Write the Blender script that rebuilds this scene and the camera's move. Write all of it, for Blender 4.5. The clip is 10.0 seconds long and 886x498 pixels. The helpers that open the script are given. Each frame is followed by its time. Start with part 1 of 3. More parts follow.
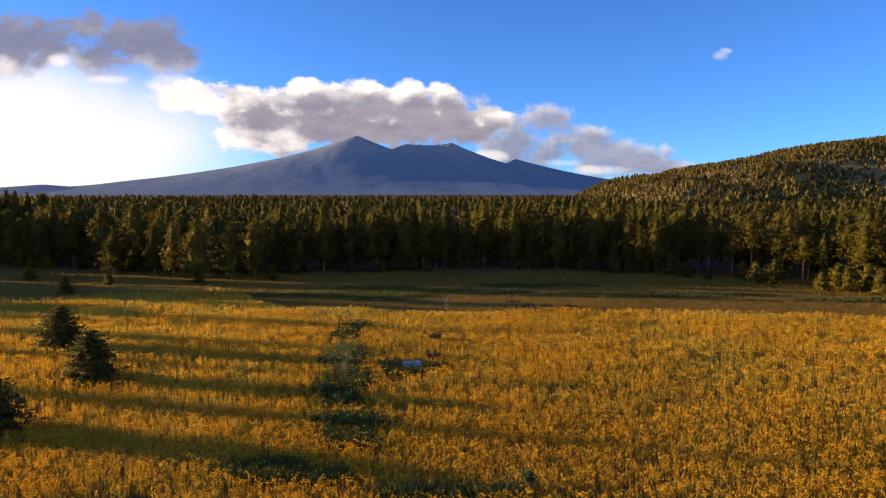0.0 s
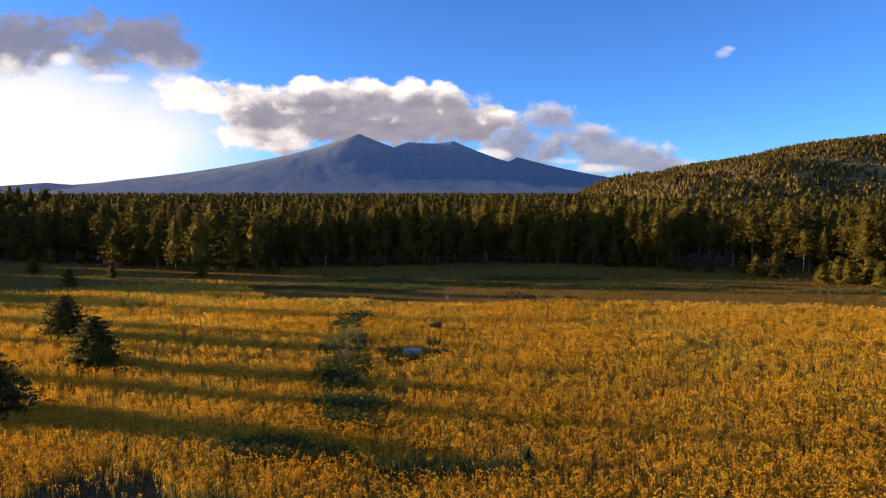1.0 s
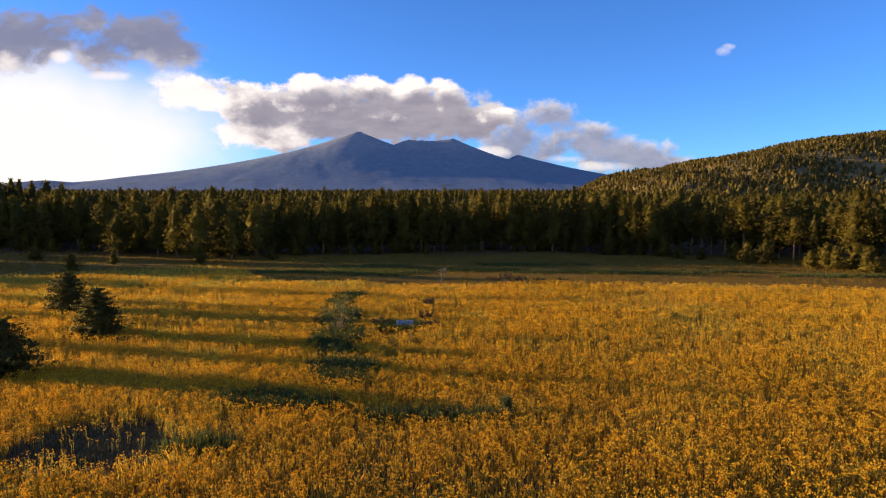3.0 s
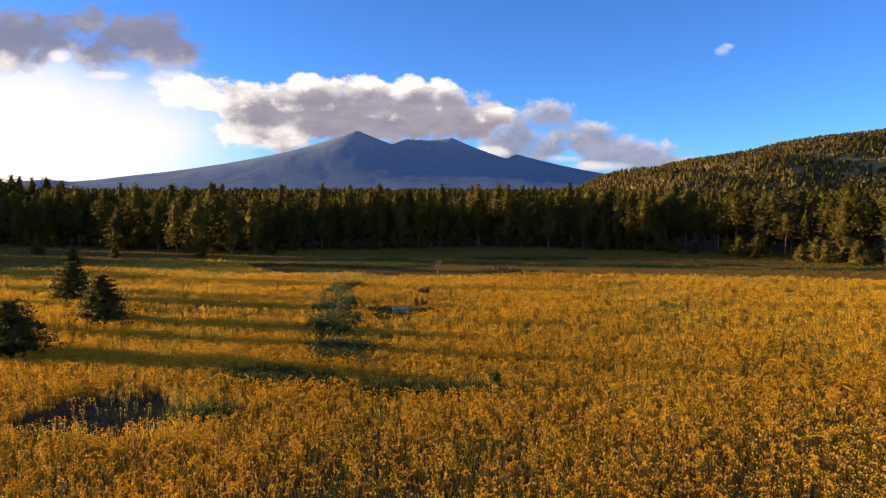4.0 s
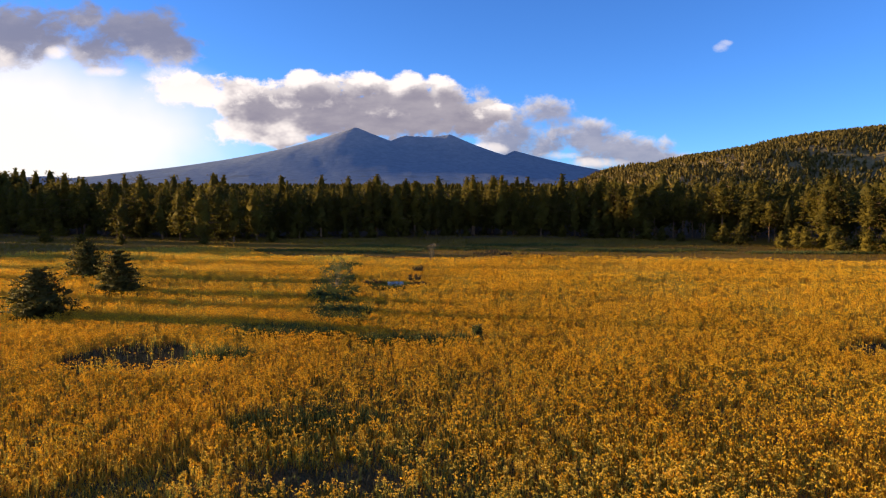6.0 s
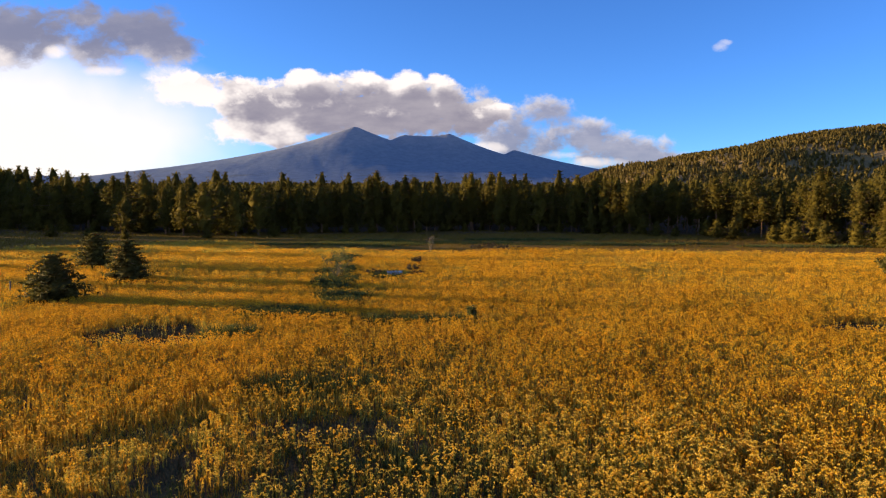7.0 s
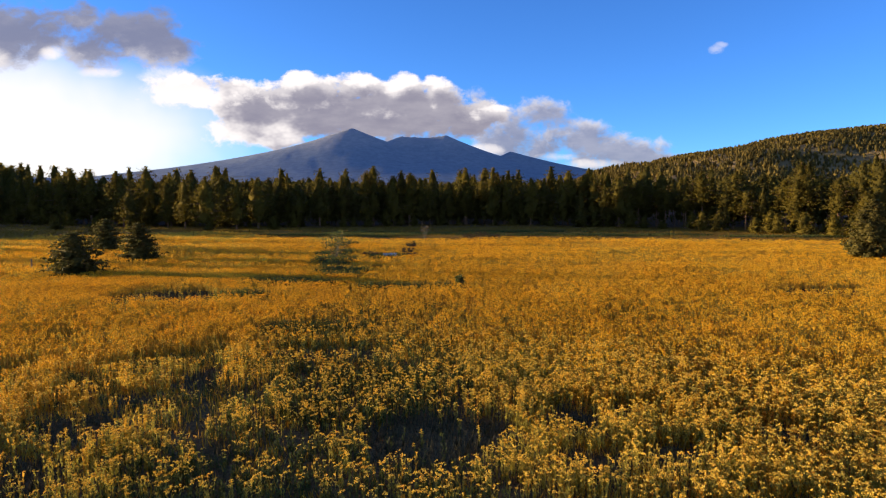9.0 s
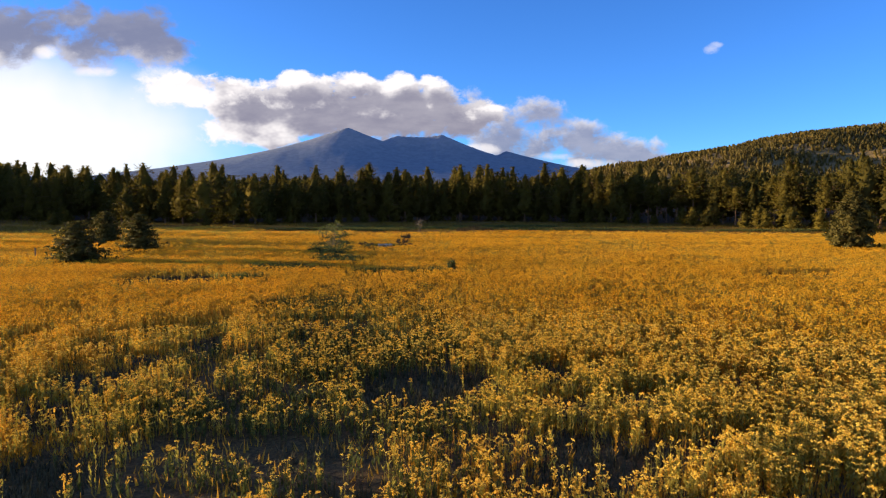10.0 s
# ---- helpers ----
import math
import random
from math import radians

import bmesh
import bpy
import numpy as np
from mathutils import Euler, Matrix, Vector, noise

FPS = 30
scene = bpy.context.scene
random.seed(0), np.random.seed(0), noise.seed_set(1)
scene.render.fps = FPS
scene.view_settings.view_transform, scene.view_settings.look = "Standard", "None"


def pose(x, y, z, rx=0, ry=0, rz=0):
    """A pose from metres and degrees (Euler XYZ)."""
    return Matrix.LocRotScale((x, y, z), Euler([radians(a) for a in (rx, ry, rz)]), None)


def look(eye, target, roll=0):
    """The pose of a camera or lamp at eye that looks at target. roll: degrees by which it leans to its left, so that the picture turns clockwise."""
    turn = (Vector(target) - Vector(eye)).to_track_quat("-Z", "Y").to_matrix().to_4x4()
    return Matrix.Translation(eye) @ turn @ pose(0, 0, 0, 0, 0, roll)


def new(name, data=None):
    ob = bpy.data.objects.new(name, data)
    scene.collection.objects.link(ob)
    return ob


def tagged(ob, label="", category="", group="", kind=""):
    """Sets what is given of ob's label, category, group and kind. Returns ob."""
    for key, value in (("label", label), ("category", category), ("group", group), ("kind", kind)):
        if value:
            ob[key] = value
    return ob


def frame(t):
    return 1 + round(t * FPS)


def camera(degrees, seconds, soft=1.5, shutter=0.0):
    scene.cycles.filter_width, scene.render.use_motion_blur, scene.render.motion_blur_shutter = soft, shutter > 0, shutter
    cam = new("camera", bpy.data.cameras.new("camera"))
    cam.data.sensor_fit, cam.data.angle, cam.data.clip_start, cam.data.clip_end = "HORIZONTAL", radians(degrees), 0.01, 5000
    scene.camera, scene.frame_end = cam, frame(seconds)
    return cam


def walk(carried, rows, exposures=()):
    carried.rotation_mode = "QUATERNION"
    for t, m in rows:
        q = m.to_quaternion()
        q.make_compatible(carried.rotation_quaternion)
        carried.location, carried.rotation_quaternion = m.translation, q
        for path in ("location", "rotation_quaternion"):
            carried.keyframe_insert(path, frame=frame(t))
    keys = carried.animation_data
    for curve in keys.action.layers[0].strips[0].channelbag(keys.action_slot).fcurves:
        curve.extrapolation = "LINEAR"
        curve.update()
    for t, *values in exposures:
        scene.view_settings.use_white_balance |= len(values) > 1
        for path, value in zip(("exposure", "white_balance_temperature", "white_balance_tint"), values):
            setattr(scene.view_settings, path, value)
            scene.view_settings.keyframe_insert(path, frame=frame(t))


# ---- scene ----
cam = camera(73, 10.0, soft=1.2)
PATH = [
    (0.0, pose(0.00, 0.00, 17.90, 85.714, 0, 0.001)),
    (0.5, pose(0.08, -0.23, 17.38, 85.635, 0, 0.122)),
    (1.0, pose(0.21, -0.54, 16.79, 85.571, 0, 0.197)),
    (1.5, pose(0.44, -1.01, 16.23, 85.500, 0, 0.265)),
    (2.0, pose(0.68, -1.56, 15.62, 85.440, 0, 0.287)),
    (2.5, pose(0.93, -2.21, 15.03, 85.384, 0, 0.249)),
    (4.0, pose(1.70, -5.08, 13.37, 85.328, 0, 0.081)),
    (4.5, pose(1.93, -6.31, 12.92, 85.159, 0, 0.044)),
    (5.0, pose(2.11, -7.65, 12.45, 85.071, 0, -0.019)),
    (5.5, pose(2.33, -9.01, 11.95, 85.054, 0, -0.056)),
    (7.0, pose(2.76, -13.25, 10.51, 84.972, 0, -0.112)),
    (7.5, pose(2.87, -14.56, 9.99, 85.065, 0, -0.157)),
    (8.0, pose(2.99, -15.84, 9.47, 85.171, 0, -0.173)),
    (8.5, pose(3.16, -17.10, 8.99, 85.198, 0, -0.232)),
    (9.0, pose(3.34, -18.39, 8.43, 85.138, 0, -0.417)),
    (9.5, pose(3.52, -19.58, 7.89, 85.081, 0, -0.626)),
    (10.0, pose(3.65, -20.60, 7.36, 85.109, 0, -0.801)),
]
# seconds, stops, kelvin, tint: the picture cools a little towards the end
walk(cam, PATH, [(0.0, 1.3, 6500, 10), (7.0, 1.3, 6480, 10), (8.5, 1.3, 6330, 9), (10.0, 1.3, 6120, 8)])

# ---- world, sun, exposure ----
SUN_AZ = 76.5      # degrees to the left of the y axis
SUN_EL = 6.1


class Nodes:
    """Short hand for building a node tree."""

    def __init__(self, tree):
        self.t = tree
        tree.nodes.clear()

    def n(self, kind, **values):
        node = self.t.nodes.new(kind)
        for k, v in values.items():
            if k in node.inputs:
                self.put(node.inputs[k], v)
        return node

    def put(self, socket, v):
        if isinstance(v, bpy.types.NodeSocket):
            self.t.links.new(v, socket)
        elif isinstance(v, (tuple, list)) and len(v) == 3 and socket.type == "RGBA":
            socket.default_value = (*v, 1)
        else:
            socket.default_value = v

    def m(self, op, a, b=None, c=None):
        node = self.t.nodes.new("ShaderNodeMath")
        node.operation = op
        for i, v in enumerate((a, b, c)):
            if v is not None:
                self.put(node.inputs[i], v)
        return node.outputs[0]

    def step(self, v, lo, hi, a=0.0, b=1.0):
        node = self.t.nodes.new("ShaderNodeMapRange")
        node.interpolation_type = "SMOOTHSTEP"
        for i, w in enumerate((v, lo, hi, a, b)):
            self.put(node.inputs[i], w)
        return node.outputs[0]

    def noise(self, vec, scale, detail=4.0, rough=0.55, distortion=0.0):
        node = self.t.nodes.new("ShaderNodeTexNoise")
        self.put(node.inputs["Scale"], scale)
        self.put(node.inputs["Detail"], detail)
        self.put(node.inputs["Roughness"], rough)
        self.put(node.inputs["Distortion"], distortion)
        if vec is not None:
            self.put(node.inputs["Vector"], vec)
        return node.outputs[0]

    def mix(self, fac, a, b, blend="MIX"):
        node = self.t.nodes.new("ShaderNodeMix")
        node.data_type, node.blend_type = "RGBA", blend
        self.put(node.inputs[0], fac)
        self.put(node.inputs[6], a)
        self.put(node.inputs[7], b)
        return node.outputs[2]

    def xyz(self, x, y, z):
        node = self.t.nodes.new("ShaderNodeCombineXYZ")
        for i, v in enumerate((x, y, z)):
            self.put(node.inputs[i], v)
        return node.outputs[0]


def cloud_density(k, u, v, puffs, crisp=1.0):
    """Soft ellipses roughened by noise: above 0 is cloud."""
    p = k.xyz(u, k.m("MULTIPLY", v, 1.35), 0.37)
    big = k.noise(p, 8.0, 1.0, 0.5)
    fine = k.noise(p, 26.0, 7.0, 0.60, 0.2)
    total = None
    for cu, cv, ru, rv, gain in puffs:
        a = k.m("DIVIDE", k.m("SUBTRACT", u, cu), ru)
        b = k.m("DIVIDE", k.m("SUBTRACT", v, cv), rv)
        e = k.m("SUBTRACT", 1.0, k.m("ADD", k.m("MULTIPLY", a, a), k.m("MULTIPLY", b, b)))
        e = k.m("MULTIPLY", k.m("MAXIMUM", e, -1.5), gain)
        total = e if total is None else k.m("SMOOTH_MAX", total, e, 0.25)
    rough = k.m("ADD", k.m("MULTIPLY", k.m("SUBTRACT", big, 0.5), 0.8), k.m("MULTIPLY", k.m("SUBTRACT", fine, 0.5), 2.3 * crisp))
    return k.m("ADD", total, rough)


def cloud_layer(k, u, v, puffs, toward, base, grey, white, warm, crown=None, thick=1.0, edge=0.75, rims=0.9, mottle=0.16, shine=1.0):
    """Lays one bank of cloud over base: lit where it thins out towards the light."""
    d0 = cloud_density(k, u, v, puffs)
    d1 = cloud_density(k, k.m("ADD", u, toward[0]), k.m("ADD", v, toward[1]), puffs, 0.8)
    alpha = k.m("MULTIPLY", k.step(d0, -0.02, edge), thick)
    lit = k.step(k.m("SUBTRACT", d0, d1), 0.35, 1.5, 0.0, shine)
    rim = k.m("MULTIPLY", k.step(d1, 0.7, -0.35), rims)
    streak = k.noise(k.xyz(u, k.m("MULTIPLY", v, 2.6), 5.3), 11.0, 5.0, 0.6)
    grey = k.mix(k.step(streak, 0.35, 0.75, 0.0, mottle), grey, white)
    bright = k.m("MAXIMUM", k.m("MAXIMUM", lit, rim), warm)
    if crown:
        puff = k.noise(k.xyz(u, v, 2.1), 18.0, 4.0, 0.55)
        high = k.m("ADD", v, k.m("MULTIPLY", k.m("SUBTRACT", puff, 0.5), 0.13))
        bright = k.m("MAXIMUM", bright, k.step(high, crown[0], crown[1], 0.0, 0.8))
    return k.mix(alpha, base, k.mix(bright, grey, white))


def make_world():
    world = bpy.data.worlds.new("world")
    scene.world = world
    world.use_nodes = True
    k = Nodes(world.node_tree)
    sky = k.n("ShaderNodeTexSky")
    sky.sky_type = "NISHITA"
    sky.sun_disc = False
    sky.sun_elevation = radians(SUN_EL + 6)
    sky.sun_rotation = radians(-SUN_AZ)
    sky.altitude = 2200
    sky.air_density, sky.dust_density, sky.ozone_density = 1.0, 0.6, 3.0
    tc = k.n("ShaderNodeTexCoord")
    sep = k.n("ShaderNodeSeparateXYZ", Vector=tc.outputs["Generated"])
    x, y, z = sep.outputs
    ys = k.m("MAXIMUM", y, 0.05)
    u = k.m("DIVIDE", x, ys)
    v = k.m("DIVIDE", z, ys)
    ahead = k.step(y, 0.1, 0.3)
    # centre u, v, half width, half height, weight
    high_bank = [
        (-0.678, 0.275, 0.104, 0.049, 1.0),
        (-0.710, 0.248, 0.085, 0.044, 1.0),
        (-0.507, 0.261, 0.107, 0.049, 1.0),
        (-0.554, 0.237, 0.063, 0.041, 1.0),
        (-0.447, 0.237, 0.071, 0.034, 1.0),
        (-0.575, 0.291, 0.041, 0.029, 1.0),
    ]
    under_glow = [
        (-0.628, 0.234, 0.021, 0.012, 1.0),
        (-0.551, 0.204, 0.045, 0.010, 1.0),
        (-0.445, 0.200, 0.048, 0.018, 1.0),
        (-0.716, 0.226, 0.030, 0.020, 0.8),
    ]
    long_bank = [
        (-0.208, 0.150, 0.148, 0.053, 1.1),
        (-0.078, 0.143, 0.148, 0.053, 1.1),
        (-0.293, 0.110, 0.095, 0.032, 1.0),
        (-0.134, 0.179, 0.053, 0.028, 1.0),
        (-0.227, 0.181, 0.053, 0.028, 1.0),
        (-0.059, 0.178, 0.036, 0.028, 1.0),
        (-0.002, 0.178, 0.029, 0.025, 1.0),
        (0.038, 0.130, 0.070, 0.034, 1.0),
        (-0.320, 0.159, 0.070, 0.038, 1.0),
        (-0.408, 0.176, 0.081, 0.032, 0.9),
        (0.082, 0.143, 0.042, 0.024, 0.9),
    ]
    tail = [
        (0.155, 0.139, 0.068, 0.028, 0.8),
        (0.113, 0.102, 0.062, 0.036, 0.9),
        (0.160, 0.095, 0.070, 0.030, 0.6),
        (0.213, 0.093, 0.085, 0.044, 0.9),
        (0.188, 0.116, 0.040, 0.024, 0.6),
        (0.286, 0.075, 0.105, 0.036, 0.9),
        (0.357, 0.062, 0.075, 0.016, 0.7),
        (0.075, 0.166, 0.040, 0.016, 0.45),
    ]
    tail_glow = [
        (0.073, 0.079, 0.036, 0.012, 1.0),
        (0.259, 0.057, 0.059, 0.010, 1.0),
        (0.202, 0.069, 0.038, 0.009, 1.0),
    ]
    # milky veil of thin bright cloud round the low sun
    a = k.m("DIVIDE", k.m("ADD", u, 0.86), 0.55)
    b = k.m("DIVIDE", k.m("SUBTRACT", v, 0.085), 0.172)
    veil = k.step(k.m("ADD", k.m("ADD", k.m("MULTIPLY", a, a), k.m("MULTIPLY", b, b)), k.m("MULTIPLY", k.noise(k.xyz(u, v, 0.0), 6.0, 3.0), 0.6)), 1.65, 0.5)
    veil = k.m("MULTIPLY", veil, ahead)
    tint = k.mix(k.step(x, -0.7, 0.7), (0.74, 1.22, 1.92), (0.82, 1.40, 2.22))
    tint = k.mix(k.step(y, -0.1, 0.35), (2.15, 1.85, 1.95), tint)
    base = k.mix(1.0, sky.outputs[0], tint, "MULTIPLY")
    white, grey = (9.2, 8.3, 7.9), (2.55, 2.35, 2.95)
    uw = k.m("ADD", u, k.m("MULTIPLY", k.m("SUBTRACT", k.noise(k.xyz(u, k.m("MULTIPLY", v, 1.6), 7.7), 9.0, 4.0, 0.6), 0.5), 0.45))
    warm = k.m("MULTIPLY", k.step(uw, -0.25, -0.38), k.step(v, 0.32, 0.16))
    col = k.mix(veil, base, (9.1, 8.5, 8.0))
    col = cloud_layer(k, u, v, [(0.455, 0.243, 0.014, 0.008, 0.6), (0.464, 0.250, 0.012, 0.006, 0.6)], (-0.02, 0.01), col, grey, white, 0.6, None, 0.40)
    col = cloud_layer(k, u, v, [(0.26, 0.345, 0.085, 0.010, 1.0)], (-0.02, 0.01), col, grey, white, 0.6, None, 0.22)
    col = cloud_layer(k, u, v, tail, (-0.010, 0.012), col, (2.35, 2.4, 3.3), white, 0.0, None, 0.92, 0.7, 0.6)
    col = cloud_layer(k, u, v, tail_glow, (-0.010, 0.010), col, white, white, 0.9, None, 0.7, 1.2)
    col = cloud_layer(k, u, v, long_bank, (-0.014, 0.026), col, grey, white, warm, (0.168, 0.215), 1.0, 0.5, 0.55)
    col = cloud_layer(k, u, v, high_bank, (-0.012, -0.016), col, (2.05, 2.1, 3.0), white, 0.0, None, 0.97, 0.8, 0.35, 0.10, 0.5)
    col = cloud_layer(k, u, v, under_glow, (-0.010, 0.010), col, white, white, 0.95, None, 0.8, 1.3)
    col = k.mix(ahead, base, col)
    bg = k.n("ShaderNodeBackground", Color=col, Strength=0.05)
    out = k.n("ShaderNodeOutputWorld", Surface=bg.outputs[0])
    return world


make_world()
lamp = bpy.data.lights.new("sun", "SUN")
lamp.energy, lamp.angle, lamp.color = 5.0, radians(0.6), (1.0, 0.72, 0.38)
sun_dir = Vector((-math.sin(radians(SUN_AZ)) * math.cos(radians(SUN_EL)), math.cos(radians(SUN_AZ)) * math.cos(radians(SUN_EL)), math.sin(radians(SUN_EL))))
sun = new("sun", lamp)
sun.matrix_basis = look(sun_dir * 100, (0, 0, 0))


# ---- materials ----
def material(name):
    mat = bpy.data.materials.new(name)
    mat.use_nodes = True
    return mat, Nodes(mat.node_tree)


def foliage_material(name, dark, light, translucent, glow=(0.2, 0.2, 0.03), per="island", rough=0.8, speckle=0.7, patch=0.08):
    """Leaves: two tones by piece, part of the light passes through."""
    mat, k = material(name)
    geo = k.n("ShaderNodeNewGeometry")
    rnd = geo.outputs["Random Per Island"]
    big = k.noise(geo.outputs["Position"], patch, 3.0)
    fac = k.m("ADD", k.m("MULTIPLY", rnd, speckle), k.m("MULTIPLY", k.m("SUBTRACT", big, 0.35), 0.9))
    col = k.mix(k.step(fac, 0.0, 1.0), dark, light)
    if per == "object":
        info = k.n("ShaderNodeObjectInfo")
        col = k.mix(k.m("MULTIPLY", info.outputs["Random"], 0.5), col, light)
    bsdf = k.n("ShaderNodeBsdfPrincipled", **{"Base Color": col, "Roughness": rough})
    bsdf.inputs["Specular IOR Level"].default_value = 0.06
    tr = k.n("ShaderNodeBsdfTranslucent", Color=k.mix(0.6, col, glow))
    mixs = k.n("ShaderNodeMixShader", Fac=translucent)
    k.put(mixs.inputs[1], bsdf.outputs[0])
    k.put(mixs.inputs[2], tr.outputs[0])
    k.n("ShaderNodeOutputMaterial", Surface=mixs.outputs[0])
    return mat


def surface_material(name, dark, light, scale, rough=0.85, bump=0.3, fine=8.0, stretch=(1, 1, 1), metallic=0.0):
    """Two-tone surface with grain at two scales and fine relief."""
    mat, k = material(name)
    tc = k.n("ShaderNodeTexCoord")
    mp = k.n("ShaderNodeMapping", Vector=tc.outputs["Object"], Scale=stretch)
    a = k.noise(mp.outputs[0], scale, 5.0)
    b = k.noise(mp.outputs[0], scale * fine, 6.0, 0.65)
    fac = k.step(k.m("ADD", k.m("MULTIPLY", a, 0.6), k.m("MULTIPLY", b, 0.4)), 0.32, 0.68)
    bp = k.n("ShaderNodeBump", Strength=bump, Distance=0.05, Height=b)
    bsdf = k.n("ShaderNodeBsdfPrincipled", **{"Base Color": k.mix(fac, dark, light), "Roughness": rough, "Metallic": metallic, "Normal": bp.outputs[0]})
    k.n("ShaderNodeOutputMaterial", Surface=bsdf.outputs[0])
    return mat


M_BARK = surface_material("pine_bark", (0.06, 0.035, 0.02), (0.30, 0.15, 0.07), 3.0, bump=0.8, stretch=(1, 1, 0.25))
M_NEEDLE = foliage_material("pine_needles", (0.052, 0.046, 0.013), (0.150, 0.112, 0.016), 0.36, (0.22, 0.17, 0.02), per="object", speckle=0.35, patch=0.25)
M_FOREST = foliage_material("forest_needles", (0.052, 0.046, 0.013), (0.165, 0.122, 0.018), 0.4, (0.20, 0.16, 0.02), speckle=0.35, patch=0.12)
# lighter than the wood's needles, to bring out the hill's sunlit tone
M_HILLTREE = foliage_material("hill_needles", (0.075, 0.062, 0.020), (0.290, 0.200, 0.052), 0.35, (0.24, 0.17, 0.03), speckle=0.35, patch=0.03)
M_FIELDPINE = foliage_material("field_pine_needles", (0.055, 0.048, 0.016), (0.140, 0.112, 0.030), 0.25, (0.10, 0.10, 0.02), speckle=0.5, patch=0.25)
M_PETAL = foliage_material("petals", (0.68, 0.400, 0.026), (0.88, 0.590, 0.055), 0.6, (0.84, 0.49, 0.03))
M_BLOOM = foliage_material("pale_blooms", (0.74, 0.48, 0.05), (0.93, 0.70, 0.15), 0.55, (0.88, 0.60, 0.06))
M_LEAF = foliage_material("meadow_leaves", (0.33, 0.190, 0.026), (0.60, 0.365, 0.055), 0.6, (0.74, 0.42, 0.04))
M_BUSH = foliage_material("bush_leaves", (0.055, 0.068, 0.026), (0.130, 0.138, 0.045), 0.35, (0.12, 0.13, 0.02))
M_STALK = foliage_material("stalk_leaves", (0.25, 0.195, 0.035), (0.52, 0.400, 0.085), 0.5, (0.42, 0.36, 0.05))
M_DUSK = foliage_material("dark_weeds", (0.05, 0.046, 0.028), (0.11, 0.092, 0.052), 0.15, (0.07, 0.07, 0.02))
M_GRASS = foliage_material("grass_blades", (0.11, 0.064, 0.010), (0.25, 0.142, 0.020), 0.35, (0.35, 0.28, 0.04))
M_WILLOW = foliage_material("sapling_leaves", (0.07, 0.085, 0.03), (0.17, 0.18, 0.07), 0.35, (0.2, 0.22, 0.05))
M_SCRUB = foliage_material("scrub_leaves", (0.05, 0.040, 0.026), (0.13, 0.095, 0.05), 0.2, (0.12, 0.08, 0.03))
M_TWIG = surface_material("twigs", (0.06, 0.045, 0.03), (0.16, 0.12, 0.08), 6.0)
M_WOODPOST = surface_material("weathered_post", (0.10, 0.07, 0.045), (0.24, 0.18, 0.12), 5.0, stretch=(1, 1, 0.2))
M_SHEET = surface_material("galvanised_sheet", (0.42, 0.45, 0.50), (0.62, 0.65, 0.70), 2.0, rough=0.45, bump=0.1, metallic=0.3)


# ---- land form ----
def smooth(a, b, v):
    w = np.clip((v - a) / (b - a), 0, 1)
    return w * w * (3 - 2 * w)


def value_noise(x, y, size, seed=0):
    """Smooth repeatable noise in 0..1 for arrays."""
    x, y = np.asarray(x, float) / size, np.asarray(y, float) / size
    xi, yi = np.floor(x), np.floor(y)
    fx, fy = x - xi, y - yi
    fx, fy = fx * fx * (3 - 2 * fx), fy * fy * (3 - 2 * fy)

    def h(i, j):
        s = np.sin(i * 127.1 + j * 311.7 + seed * 74.7) * 43758.5453
        return s - np.floor(s)
    return (h(xi, yi) * (1 - fx) + h(xi + 1, yi) * fx) * (1 - fy) + (h(xi, yi + 1) * (1 - fx) + h(xi + 1, yi + 1) * fx) * fy


def fbm(x, y, size, octaves=4, seed=0):
    total, amp, norm = 0, 1.0, 0
    for i in range(octaves):
        total = total + amp * value_noise(x, y, size / 2 ** i, seed + i)
        norm += amp
        amp *= 0.5
    return total / norm


def forest_edge(x):
    """How far ahead the wood begins."""
    return np.interp(x, (-400, -160, -118, -70, -50, -37, -12, 10, 33, 52, 71, 80, 90, 104, 130, 300), (260, 190, 172, 158, 155, 156, 160, 170, 166, 154, 142, 134, 124, 108, 88, 30))


def ground_z(x, y):
    """The plain: flat meadow, then a slow rise towards the mountain."""
    x, y = np.asarray(x, float), np.asarray(y, float)
    rise = np.maximum(y - 190, 0) * 0.024 * smooth(190, 330, y)
    rise = np.minimum(rise, 60)
    bumps = (fbm(x, y, 14, 3, 5) - 0.5) * 0.35
    return rise + bumps


def hill_z(x, y):
    """The wooded hill on the right."""
    x, y = np.asarray(x, float), np.asarray(y, float)
    ridge = np.interp(x, (150, 223, 275, 308, 336, 393, 478, 530, 582, 619, 676, 740, 1000, 1500), (-4, 22, 52, 61, 54, 74, 88, 98, 109, 115, 121, 128, 147, 160))
    across = smooth(330, 1000, y + (fbm(x, y, 160, 3, 9) - 0.5) * 160)
    back = 1 - 0.6 * smooth(1000, 1500, y)
    rough = (fbm(x, y, 170, 4, 3) - 0.5) * 70 * across * (1 - 0.85 * smooth(720, 960, y))
    return ridge * across * back + rough * np.clip(ridge / 60, 0, 1) - 6 * (1 - np.clip(ridge / 20, 0, 1)) - 3


def land_z(x, y):
    return np.maximum(ground_z(x, y), hill_z(x, y))


